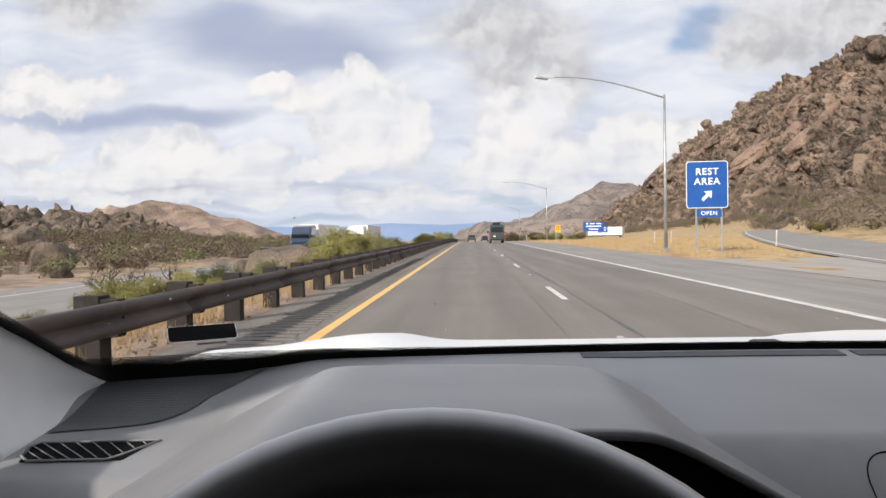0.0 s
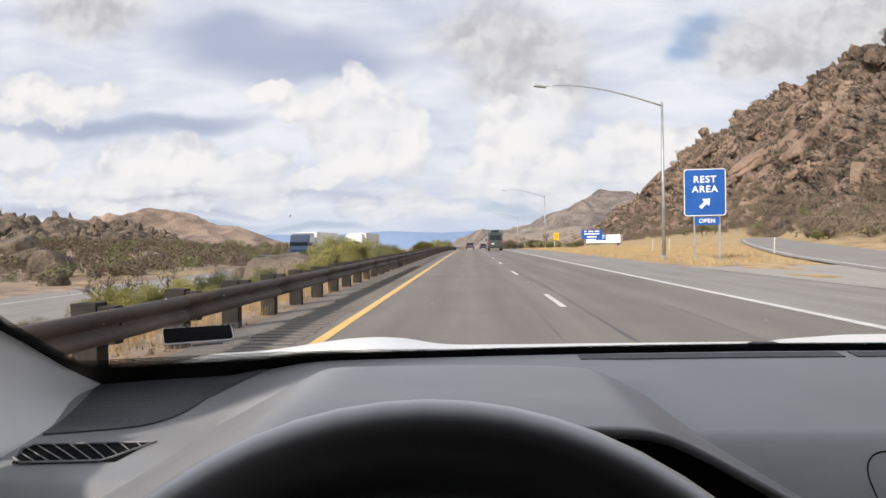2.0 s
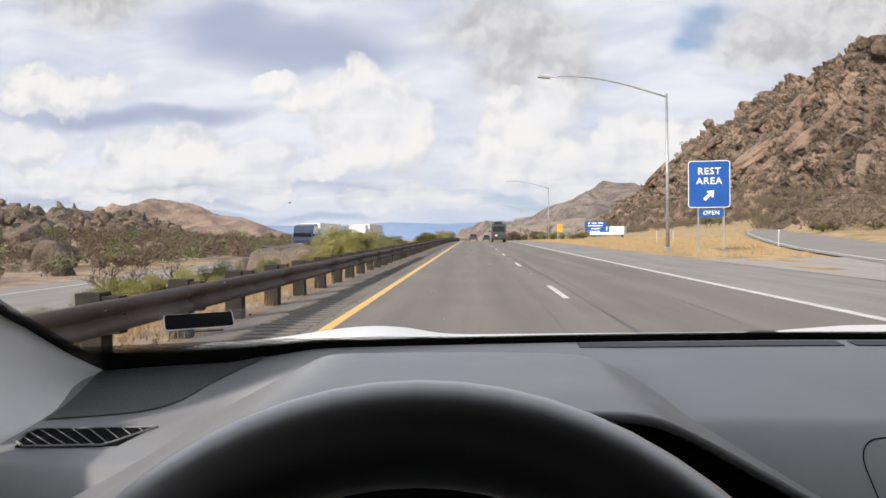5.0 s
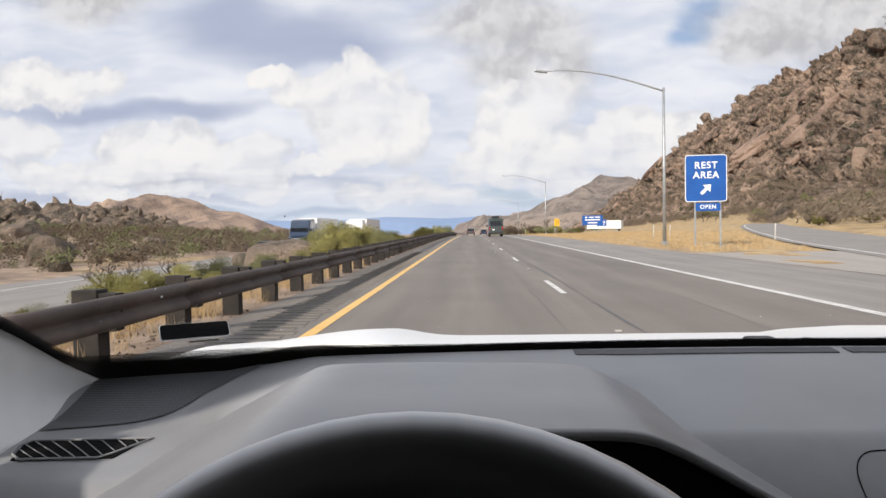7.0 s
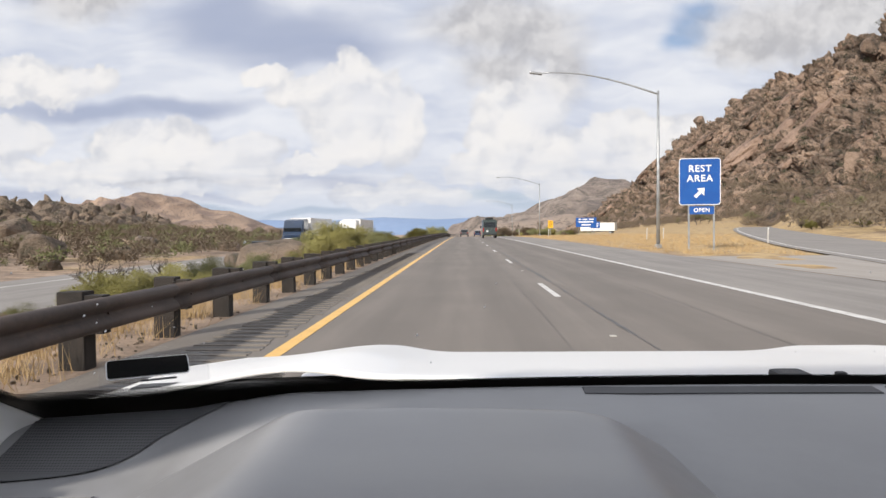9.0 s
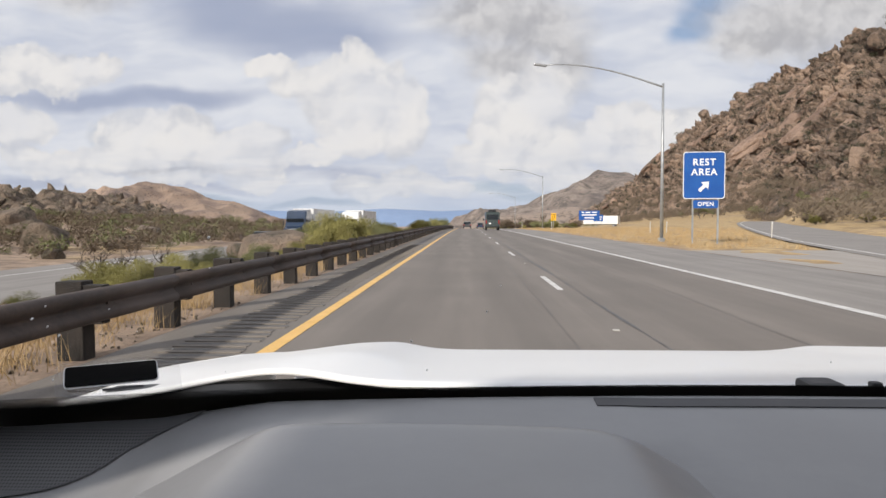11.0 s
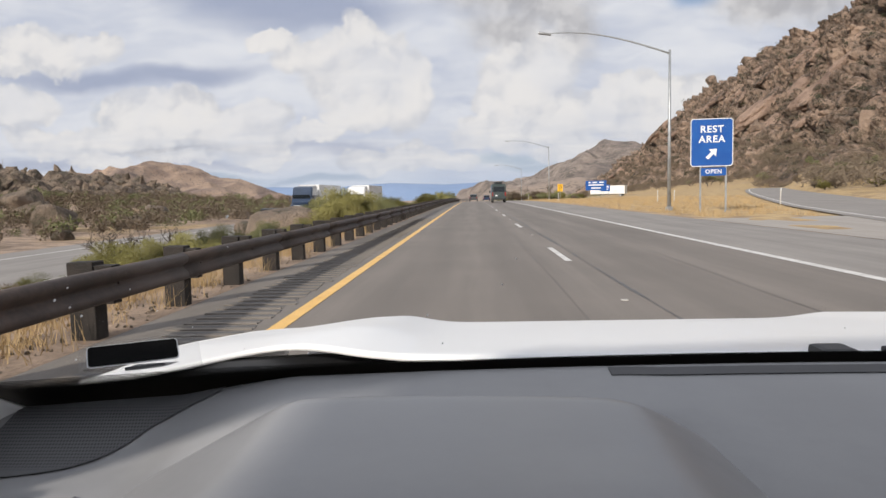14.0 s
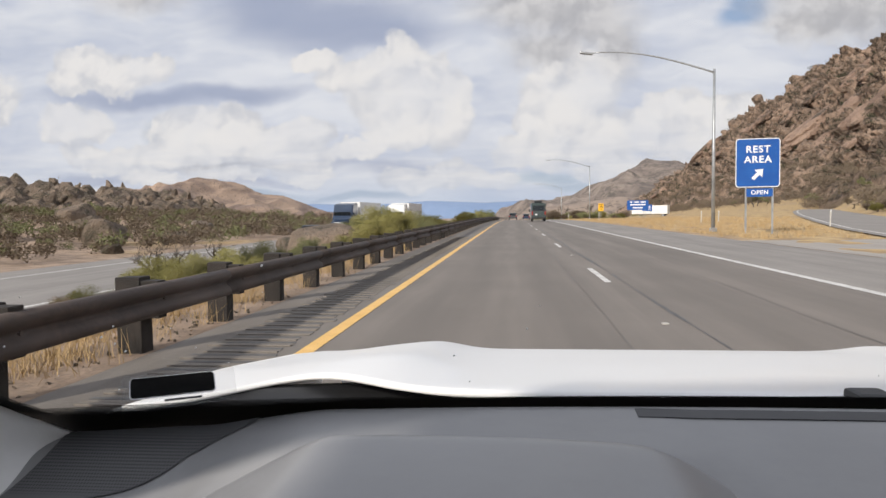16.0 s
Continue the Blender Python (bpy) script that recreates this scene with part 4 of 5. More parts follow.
for i in range(44):
    y = random.uniform(48, 175)
    x = random.uniform(ramp_x(y) + 6, ramp_x(y) + 26)
    plant(random.choice(browns + browns + yellows), x, y, random.uniform(.4, 1.1), "ramp-side scrub")
for i in range(36):
    y = random.uniform(128, 260)
    plant(random.choice(browns + browns + greens + yellows), random.uniform(10.5, 26), y, random.uniform(.9, 2.4) if y > 165 else random.uniform(.5, 1.2), "verge scrub", .9)
for x, y, s in ((15, 205, 1.3), (19, 232, 1.5), (24, 220, 1.6), (13, 250, 1.2), (68, 118, 1.0), (57, 96, .9)):
    plant(trees[int(x) % 3], x, y, s, "roadside trees")
for src in greens + yellows + browns + trees:
    for o in (*src.children_recursive, src):
        bpy.data.objects.remove(o)


# dry grass tufts: more blades than could be counted
def grass(name, label, spots, blade, width):
    rng = random.Random(77)
    vs, fs = [], []
    for x, y, n in spots:
        z = land(x, y)
        for _ in range(n):
            px, py, h = x + rng.gauss(0, .13), y + rng.gauss(0, .13), blade * rng.uniform(.5, 1.3)
            lx, ly, a = rng.gauss(0, .35) * h, rng.gauss(0, .35) * h, rng.uniform(0, 3.14)
            i = len(vs)
            vs += [(px - width * math.cos(a), py - width * math.sin(a), z - .02), (px + width * math.cos(a), py + width * math.sin(a), z - .02), (px + lx, py + ly, z + h)]
            fs.append((i, i + 1, i + 2))
    me = bpy.data.meshes.new(name)
    me.from_pydata(vs, [], fs)
    me.materials.append(M["straw"])
    return tagged(new(name, me), label, "grass", kind="stuff")


random.seed(9)
spots = [(random.uniform(-9.5, -3.9), random.uniform(3, 60), 22) for _ in range(1100)]
spots += [(random.uniform(-7.5, -3.7), random.uniform(3, 26), 26) for _ in range(520)]
grass("grass_median", "dry straw-coloured grass tufts in the median", spots, .30, .0045)
spots = [(random.uniform(9.8, 30), random.uniform(30, 130), 12) for _ in range(2600)]
spots = [(x, y, n) for x, y, n in spots if abs(x - ramp_x(y)) > 4.6]
grass("grass_verge", "golden dry grass on the verge beside the ramp", spots, .26, .012)


# loose stones along the edge of the paved shoulder
random.seed(31)
spots = []
for _ in range(520):
    x, y, r = -3.5 - abs(random.gauss(0, .45)), 2.4 + 30 * random.random() ** 1.6, random.uniform(.008, .030)
    spots.append(((x, y, land(x, y) + 0.2 * r), r))
rubble("gravel", "loose grey-brown stones at the shoulder's edge", spots, M["rock_near"])


# ---- vehicles ----
def prism(profile, x0, x1, bevel=0.0):
    """A side outline of (y, z) pairs drawn out across the vehicle."""
    bm = bmesh.new()
    a = [bm.verts.new((x0, y, z)) for y, z in profile]
    b = [bm.verts.new((x1, y, z)) for y, z in profile]
    n = len(profile)
    bm.faces.new(a[::-1]), bm.faces.new(b)
    for i in range(n):
        bm.faces.new((a[i], a[(i + 1) % n], b[(i + 1) % n], b[i]))
    bmesh.ops.recalc_face_normals(bm, faces=bm.faces)
    if bevel:
        bmesh.ops.bevel(bm, geom=list(bm.edges), offset=bevel, segments=2, affect="EDGES")
    return bm


def wheel_on(root, x, y, r, w=0.24):
    t = part("wheel", tube([(x - w / 2, y, r), (x + w / 2, y, r)], r, 20), M["rubber"], root)
    part("rim", tube([(x - w / 2 - .01, y, r), (x + w / 2 + .01, y, r)], r * .6, 14), M["galv"], t)


def van(at):
    v = thing("van", "dark green high-roofed van seen from behind", "van", at)
    part("body", prism([(-2.9, .42), (-2.9, 1.0), (-2.85, 2.45), (-2.7, 2.58), (1.4, 2.58), (2.0, 1.75), (2.9, 1.35), (3.0, .5), (2.6, .40)], -0.99, .99, .09), M["van_paint"], v, smooth=False)
    part("rear_window", box((0, -2.885, 1.86), (1.56, .04, .72), (-1.5, 0, 0), .015), M["dark_glass"], v)
    part("door_gap", box((0, -2.905, 1.40), (.015, .02, 1.9)), M["deep_black"], v)
    part("bumper", box((0, -2.96, .50), (1.96, .16, .24), bevel=.04), M["black_plastic"], v)
    part("number_plate", box((-.35, -2.93, .98), (.32, .02, .16), bevel=.005), M["sign_white"], v, "pale blank number plate")
    part("roof_box", box((0, -.6, 2.78), (1.1, 2.2, .34), bevel=.10), M["black_plastic"], v, "black roof box")
    for s in (-1, 1):
        part("tail_light", box((s * .88, -2.90, 1.18), (.14, .06, .52), bevel=.015), M["red_lens"], v)
        part("mirror", box((s * 1.16, 1.5, 1.55), (.2, .12, .34), bevel=.04), M["black_plastic"], v)
        for y in (-1.9, 1.9):
            wheel_on(v, s * .86, y, .36)
    return v


van(pose(3.62, 97.5, fall(95)))


def saloon(at, mat, label, tall=1.0):
    c = thing("car", label, "car", at)
    part("body", prism([(-2.2, .35), (-2.25, .85), (-2.1, 1.0), (2.0, .92), (2.25, .7), (2.25, .35)], -.9, .9, .08), mat, c)
    part("cabin", prism([(-2.0, .98), (-1.5, 1.5 * tall), (.1, 1.55 * tall), (.95, .98)], -.74, .74, .07), M["dark_glass"], c)
    part("roof", prism([(-1.55, 1.47 * tall), (-1.4, 1.54 * tall), (.0, 1.585 * tall), (.15, 1.52 * tall)], -.70, .70, .02), mat, c)
    for s in (-1, 1):
        part("tail_light", box((s * .72, -2.24, .84), (.32, .05, .14), bevel=.015), M["red_lens"], c)
        part("headlight", box((s * .68, 2.23, .72), (.36, .06, .16), bevel=.015), M["lamp_lens"], c)
        part("mirror", box((s * .98, .55, 1.02), (.18, .1, .13), bevel=.03), mat, c)
        for y in (-1.35, 1.4):
            wheel_on(c, s * .80, y, .34, .22)
    part("bumper", box((0, 2.27, .48), (1.6, .1, .2), bevel=.03), M["black_plastic"], c)
    part("grille", box((0, 2.27, .72), (.9, .05, .16), bevel=.01), M["black_plastic"], c)
    return c


saloon(pose(0.1, 150, fall(150)), M["grey_paint"], "grey car far ahead on the highway")
saloon(pose(3.5, 176, fall(176)), M["navy"], "blue car far ahead on the highway")


def lorry(at, cab_mat, label):
    t = thing("semi_truck", label, "truck", at)
    part("chassis", box((0, 6.0, .95), (1.0, 19, .25), bevel=.02), M["black_plastic"], t)
    part("bonnet", prism([(-2.0, .75), (-2.05, 1.65), (-.4, 2.0), (-.4, .75)], -1.0, 1.0, .12), cab_mat, t)
    cab = part("cab", prism([(-.55, .75), (-.5, 1.95), (.1, 2.85), (.5, 3.75), (2.9, 3.95), (2.9, .75)], -1.2, 1.2, .12), cab_mat, t)
    part("windscreen", box((0, -.22, 2.42), (2.1, .05, .95), (33, 0, 0), .02), M["dark_glass"], cab)
    for s in (-1, 1):
        part("side_window", box((s * 1.205, .6, 2.35), (.03, .8, .7), bevel=.02), M["dark_glass"], cab)
        part("headlight", box((s * .82, -2.06, 1.15), (.3, .08, .24), bevel=.02), M["lamp_lens"], t)
        part("mirror", box((s * 1.42, -.2, 2.3), (.12, .1, .6), bevel=.03), M["black_plastic"], t)
        part("fuel_tank", tube([(s * .95, .9, .75), (s * .95, 2.6, .75)], .33, 14), M["galv"], t)
        for y in (-1.3, 3.2, 4.5, 14.2, 15.5):
            wheel_on(t, s * 1.02, y, .5, .32)
    part("grille", box((0, -2.07, 1.2), (1.0, .06, .8), bevel=.02), M["galv"], t)
    part("bumper", box((0, -2.15, .62), (2.3, .16, .34), bevel=.04), M["galv"], t)
    tr = part("trailer", box((0, 10.6, 2.65), (2.55, 13.6, 2.85), bevel=.04), M["trailer"], t, "white box trailer")
    for k in range(12):
        part("seam", box((-1.279, 4.4 + k * 1.13, 2.65), (.012, .03, 2.75)), M["galv"], tr)
        part("seam", box((1.279, 4.4 + k * 1.13, 2.65), (.012, .03, 2.75)), M["galv"], tr)
    part("side_skirt", box((1.24, 9.5, 1.0), (.03, 6.0, .5), bevel=.01), M["trailer"], t)
    return t


OPP = lambda y: fall(y) - 1.22
lorry(pose(-16.0, 92, OPP(92)), M["trailer"], "white semi-truck with a box trailer, oncoming")
lorry(pose(-20.4, 80, OPP(80)), M["navy"], "dark blue semi-truck with a white trailer, oncoming")
saloon(pose(-15.8, 52, OPP(52), 0, 0, 180), M["grey_paint"], "dark grey sport utility vehicle, oncoming", 1.08)
tr = thing("parked_trailer", "white box trailer parked at the rest area", "trailer", pose(46, 232, land(46, 232), 0, 0, 60))
part("box", box((0, 0, 2.4), (2.5, 12, 2.8), bevel=.04), M["trailer"], tr)
part("underframe", box((0, 0, .9), (1.0, 11, .2)), M["black_plastic"], tr)
for s in (-1, 1):
    wheel_on(tr, s * 1.0, -4.5, .5)
    part("landing_leg", box((s * .7, 3.5, .5), (.12, .12, 1.0)), M["galv"], tr)


# ---- the car in which the camera is held ----
EYE = 1.25
MID = 0.35                                   # the car's middle, seen from the driver's seat
car = thing("car", "white car seen from the driver's seat, grey plastic dashboard", "car", pose(0, 0, 0))


def up_by(p, dz=EYE):
    return (p[0], p[1], p[2] + dz)


def glass_y(x, z):
    return 0.90 - 0.15 * (x - MID) ** 2 - (z + 0.16) / 0.64


def bend(u, soft):
    """Nought below zero, then a slope of one, with a soft knee."""
    return 0.5 * (u + math.sqrt(u * u + soft * soft))


def dash_back(x):
    return 0.850 - 0.08 * (x - MID) ** 2


def dash_z(x, y):
    # a shelf at the foot of the pillar lies lower, beyond a slanting flank
    z = -0.172 + 0.026 * (y - 0.54) / 0.31
    z -= 0.37 * (0.30 + 0.70 * smooth_step(0.85, 0.70, y)) * (bend(-0.185 - x, 0.014) - bend(-0.290 - x, 0.008))
    z -= 0.010 * smooth_step(0.22, 0.10, x) * smooth_step(-0.3, -0.2, x) * smooth_step(0.74, 0.68, y)
    if y < 0.575:
        z -= 2.2 * (0.575 - y) ** 1.45
    return z


def dash_fn(x, s):
    back = dash_back(x)
    y = 0.34 + (back + 0.05 - 0.34) * s
    z = dash_z(x, y)
    if y > back:
        z -= (y - back) * 0.9
    return up_by((x, y, z))


dash = part("dashboard", sheet(dash_fn, span(-0.475, 1.175, 240), span(0, 1, 80), thick=0.004), M["dash"], car, "grey grained plastic dashboard", smooth=True)

# instrument hood over the dials
BX = -0.03


def hood_arch(x, y):
    off = abs(x - BX)
    z = -0.1320 - (0.60 * bend(off - 0.160, 0.02) if x > BX else 0.52 * bend(off - 0.118, 0.010))
    z -= 0.030 * smooth_step(0.695 - 0.35 * off * off, 0.775, y)
    z += 0.003 * smooth_step(0.6, 0.5, y)
    return z


def hood_front(x):
    """The lip's edge; towards the door the hood runs on to the wheel."""
    return 0.448 + (0.25 * max(0.0, x - BX - 0.08) ** 1.5 if x > BX else -0.12 * smooth_step(0.0, 0.12, BX - x))


def binnacle_fn(x, s):
    front = hood_front(x)
    y = front + (0.80 - front) * s
    return up_by((x, y, hood_arch(x, y)))


part("instrument_hood", sheet(binnacle_fn, span(BX - 0.33, BX + 0.33, 64), span(0, 1, 36), thick=0.006), M["dash"], car, "hooded instrument binnacle", smooth=True)


# black sheet just inside the lip, painting the shade of the hollow below
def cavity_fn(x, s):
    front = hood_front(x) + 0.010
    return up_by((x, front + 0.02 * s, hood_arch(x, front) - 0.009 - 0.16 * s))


part("instrument_panel", sheet(cavity_fn, span(BX - 0.30, BX + 0.30, 36), span(0, 1, 6), thick=0.003), M["deep_black"], car, "black sheet for the shaded hollow under the instrument hood", smooth=True)


# perforated loudspeaker cover at the foot of the pillar
def grille_material():
    m, N = material("perforated_plastic")
    p = place(N)
    v = N.vec("MULTIPLY", p, (1 / 0.0030, 1 / 0.0046, 0))
    sep = N.add("ShaderNodeSeparateXYZ")
    N.put(sep.inputs[0], v)
    row = N.math("FLOOR", sep.outputs[1])
    fx = N.math("SUBTRACT", N.math("FRACT", N.math("MULTIPLY_ADD", row, 0.5, sep.outputs[0])), 0.5)
    fy = N.math("SUBTRACT", N.math("FRACT", sep.outputs[1]), 0.5)
    r = N.math("SQRT", N.math("ADD", N.math("MULTIPLY", fx, fx), N.math("MULTIPLY", fy, fy)))
    solid = N.ramp(r, 0.24, 0.36)
    sep_y = N.math("MULTIPLY", sep.outputs[1], 0.0046)
    inner = N.math("MULTIPLY", N.ramp(sep_y, 0.700, 0.715), N.ramp(sep_y, 0.805, 0.785))
    holes = N.math("MULTIPLY", N.math("SUBTRACT", 1.0, solid), inner)
    finish(N, N.mix(holes, (.088, .088, .091), (.014, .014, .015)), 0.5, 0)
    return m


M["grille"] = grille_material()


def grille_fn(u, v):
    right = -0.300 + 0.052 * smooth_step(0.0, 1.0, v)
    x = -0.446 + (right + 0.446) * u
    low = 0.684 + 0.030 * u + 0.055 * u ** 6
    y = low + (dash_back(x) - 0.004 - low) * v
    return up_by((x, y, dash_z(x, y) + 0.0016))


part("speaker_cover", sheet(grille_fn, span(0, 1, 40), span(0, 1, 20)), M["grille"], dash, "perforated loudspeaker cover", smooth=True)

# slanting air vent
def vent_point(u, v, lift):
    x = -0.426 - 0.014 * v + (0.096 + 0.026 * v) * u
    y = 0.612 + 0.044 * v + 0.004 * u
    return up_by((x, y, dash_z(x, y) + lift))


vent = part("air_vent", sheet(lambda u, v: vent_point(u, v, 0.0012), span(0, 1, 12), span(0, 1, 4), thick=0.001), M["deep_black"], dash, "slanting black air vent")
ring = [vent_point(u, v, 0.002) for u, v in ((0.08, -0.02), (0.86, -0.02), (0.93, 0.2), (1.05, 1.0), (0.5, 1.0), (0.06, 1.0), (-0.03, 0.7), (-0.02, 0.25), (0.08, -0.02))]
part("vent_frame", tube(ring, 0.0013, 6), M["dash"], vent, "thin grey vent surround", smooth=True)
# thin grey tubes draw the highlight along the edges of the dark vanes
for i in range(-3, 10):
    top = 0.06 + i * 0.138                    # each vane slants down towards the middle of the car
    lo, hi = max(0.03, (top - 0.40) / 0.63), min(0.97, (top + 0.42) / 0.44)
    if hi - lo > 0.15:
        part("vane", tube([vent_point(top + 0.44 * (1 - v), v, 0.0022) for v in (hi, lo)], 0.0006, 5), M["dash"], vent)

M["slot"] = plain("dark_grey_plastic", (.030, .030, .032), (.045, .045, .048), 6.0, 0.5, strength=0.1, distance=0.0005)
# demister slot along the windscreen and the seam of the airbag lid
part("demister_slot", sheet(lambda x, v: up_by((x, dash_back(x) - 0.034 + 0.022 * v + 0.004 * smooth_step(0.2, 0.14, x), dash_z(x, dash_back(x) - 0.034 + 0.022 * v) + 0.0012)),
                            span(0.135, 0.446, 24), span(0, 1, 2), thick=0.001), M["slot"], dash, "dark demister slot")
part("demister_slot", sheet(lambda x, v: up_by((x, dash_back(x) - 0.034 + 0.022 * v, dash_z(x, dash_back(x) - 0.034 + 0.022 * v) + 0.0012)),
                            span(0.460, 0.78, 24), span(0, 1, 2), thick=0.001), M["slot"], dash, "dark demister slot")
part("lid_seam", tube([up_by((x - 0.010, y, dash_z(x, y) + 0.0006)) for x, y in [(0.60, 0.557), (0.44, 0.556), (0.37, 0.555)] + [(0.345 - 0.026 * math.sin(a), 0.528 + 0.026 * math.cos(a)) for a in span(0, math.pi / 2, 9)] + [(0.318, 0.50), (0.322, 0.46), (0.328, 0.42)]], 0.0005, 6),
     M["deep_black"], dash, "dark seam of the airbag lid", smooth=True)
part("sun_sensor", tube([up_by((-0.048, 0.58, -0.139)), up_by((-0.048, 0.58, -0.1335))], 0.0010, 8), M["trim"], dash)

# steering wheel
WHEEL = pose(-0.016, 0.220, EYE - 0.249, -24)
wheel = part("steering_wheel", tube([(0, 0, -0.003), (0, 0.03, -0.03)], 0.052, 20), M["leather"], car, "black leather steering wheel", at=WHEEL)
rim_bm = bmesh.new()
rim_pts = [(0.169 * math.sin(a), 0, 0.169 * math.cos(a)) for a in (math.pi + 2 * math.pi * k / 64 for k in range(65))]
add_tube(rim_bm, rim_pts, 0.0225, 24, caps=False)
part("rim", rim_bm, M["leather"], wheel, smooth=True)
for a in (90, 180, 270):
    part("spoke", box((0.10 * math.sin(radians(a)), 0.012, 0.10 * math.cos(radians(a))), (0.13, 0.02, 0.035), (0, a + 90, 0), 0.006), M["black_plastic"], wheel)
part("airbag_cover", box((0, -0.005, -0.005), (0.17, 0.04, 0.13), bevel=0.018), M["leather"], wheel, smooth=True)
part("steering_column", tube([(-0.010, 0.25, EYE - 0.265), (-0.010, 0.60, EYE - 0.40)], 0.045, 14), M["black_plastic"], car)


# pillars: trim between the windscreen's edge and the dashboard
def pillar_curves(s):
    edge = [(-0.40, 0.835, -0.20), (-0.440, 0.806, -0.174), (-0.472, 0.768, -0.143), (-0.490, 0.685, -0.088), (-0.505, 0.50, 0.028), (-0.52, 0.25, 0.188), (-0.535, -0.02, 0.345)]
    foot = [(-0.39, 0.83, -0.215), (-0.425, 0.80, -0.200), (-0.446, 0.715, -0.206), (-0.448, 0.62, -0.212), (-0.480, 0.43, -0.03), (-0.515, 0.17, 0.165), (-0.53, -0.09, 0.33)]
    f = s * (len(edge) - 1)
    i = min(int(f), len(edge) - 2)
    return Vector(edge[i]).lerp(Vector(edge[i + 1]), f - i), Vector(foot[i]).lerp(Vector(foot[i + 1]), f - i)


def pillar_fn(mirror):
    def fn(s, t):
        e, f = pillar_curves(s)
        p = e.lerp(f, t) + Vector((-0.018 * math.sin(math.pi * t), 0, -0.004 * math.sin(math.pi * t)))
        x = 2 * MID - p.x if mirror else p.x
        return (x, p.y, p.z + EYE)
    return fn


for side in (False, True):
    bm = sheet(pillar_fn(side), span(0, 1, 40), span(0, 1, 10), thick=0.006)
    part("pillar_trim", bm, M["trim"], car, "pale grey pillar trim", smooth=True)


# windscreen, its printed black border and the toll tag
def screen_fn(x, z):
    return (x, glass_y(x, z), z + EYE)


def edge_x(z):
    return -0.438 - 0.056 * (1 - math.exp(-max(0.0, z + 0.172) / 0.035)) - 0.09 * max(0.0, z + 0.09)


screen = part("windscreen", sheet(lambda u, z: screen_fn(MID + (MID - edge_x(z)) * (2 * u - 1), z), span(0, 1, 40), span(-0.215, 0.36, 20)), M["glass"], car, "clear windscreen glass", smooth=True)
screen.visible_shadow = False


def border_material():
    m, N = material("printed_border")
    p = place(N)
    sep = N.add("ShaderNodeSeparateXYZ")
    N.put(sep.inputs[0], p)
    uv = N.add("ShaderNodeUVMap").outputs[0]
    tex = N.add("ShaderNodeSeparateXYZ")
    N.put(tex.inputs[0], uv)
    gx, gz = N.math("DIVIDE", sep.outputs[0], 0.0027), N.math("DIVIDE", sep.outputs[2], 0.0023)
    row = N.math("FLOOR", gz)
    fx = N.math("SUBTRACT", N.math("FRACT", N.math("MULTIPLY_ADD", row, 0.5, gx)), 0.5)
    fz = N.math("SUBTRACT", N.math("FRACT", gz), 0.5)
    r = N.math("SQRT", N.math("ADD", N.math("MULTIPLY", fx, fx), N.math("MULTIPLY", fz, fz)))
    size = N.ramp(tex.outputs[1], 0.5, 1.05, 0.80, 0.42)
    solid = N.math("MAXIMUM", N.math("LESS_THAN", r, size), N.math("LESS_THAN", tex.outputs[1], 0.5))
    mixer, clear = N.add("ShaderNodeMixShader"), N.add("ShaderNodeBsdfTransparent")
    ink = N.add("ShaderNodeBsdfPrincipled")
    ink.inputs["Base Color"].default_value, ink.inputs["Roughness"].default_value = (.004, .004, .004, 1), 0.6
    ink.inputs["Specular IOR Level"].default_value = 0.15
    N.put(mixer.inputs[0], solid), N.put(mixer.inputs[1], clear.outputs[0]), N.put(mixer.inputs[2], ink.outputs[0])
    N.put(N.add("ShaderNodeOutputMaterial").inputs[0], mixer.outputs[0])
    return m


M["border"] = border_material()


def border(fn, us, vs):
    """A printed strip with v from 0 (solid side) to 1 (dotted side)."""
    us, vs = list(us), list(vs)
    bm = sheet(fn, us, vs)
    layer = bm.loops.layers.uv.new("UVMap")
    table = {}
    bm.verts.ensure_lookup_table()
    for i, v in enumerate(bm.verts):
        table[v] = (us[i // len(vs)], vs[i % len(vs)])
    for f in bm.faces:
        for lp in f.loops:
            lp[layer].uv = table[lp.vert]
    return bm


def low_border(u, v):
    x = -0.47 + 1.64 * u
    far = abs(x - MID)
    solid = -0.1445 - 0.016 * smooth_step(0.40, 0.72, far)
    dots = solid + 0.006 + 0.020 * smooth_step(0.35, 0.7, far)
    z = -0.215 + (solid + 0.215) * v / 0.5 if v < 0.5 else solid + (dots - solid) * (v - 0.5) / 0.5
    return (x, glass_y(x, z) - 0.002, z + EYE)


part("printed_border", border(low_border, span(0, 1, 60), [0, 0.25, 0.499, 0.5, 0.75, 1.0]), M["border"], screen, "black dotted border print")


def side_border(mirror):
    def fn(u, v):
        z = -0.172 + 0.53 * u
        x = edge_x(z) - 0.010 + 0.036 * v
        y = glass_y(x, z) - 0.002
        return ((2 * MID - x) if mirror else x, y, z + EYE)
    return fn


for side in (False, True):
    part("printed_border", border(side_border(side), [0, 0.01, 0.03, 0.06, 0.1, 0.16, 0.25, 0.4, 0.7, 1.0], [0, 0.25, 0.499, 0.5, 0.75, 1.0]), M["border"], screen, "black dotted border print")

# added out of view: a low band that blocks sun from the hood top
part("windscreen_header", sheet(lambda x, z: (x, glass_y(x, z) - 0.006, z + EYE), span(-0.54, 1.24, 30), span(0.178, 0.375, 6), thick=0.004), M["trim"], car, "unseen header band, added to keep the sun off the dashboard", smooth=True)
M["film"] = glass_material("clear_film", (.95, .95, .95), 0.025)
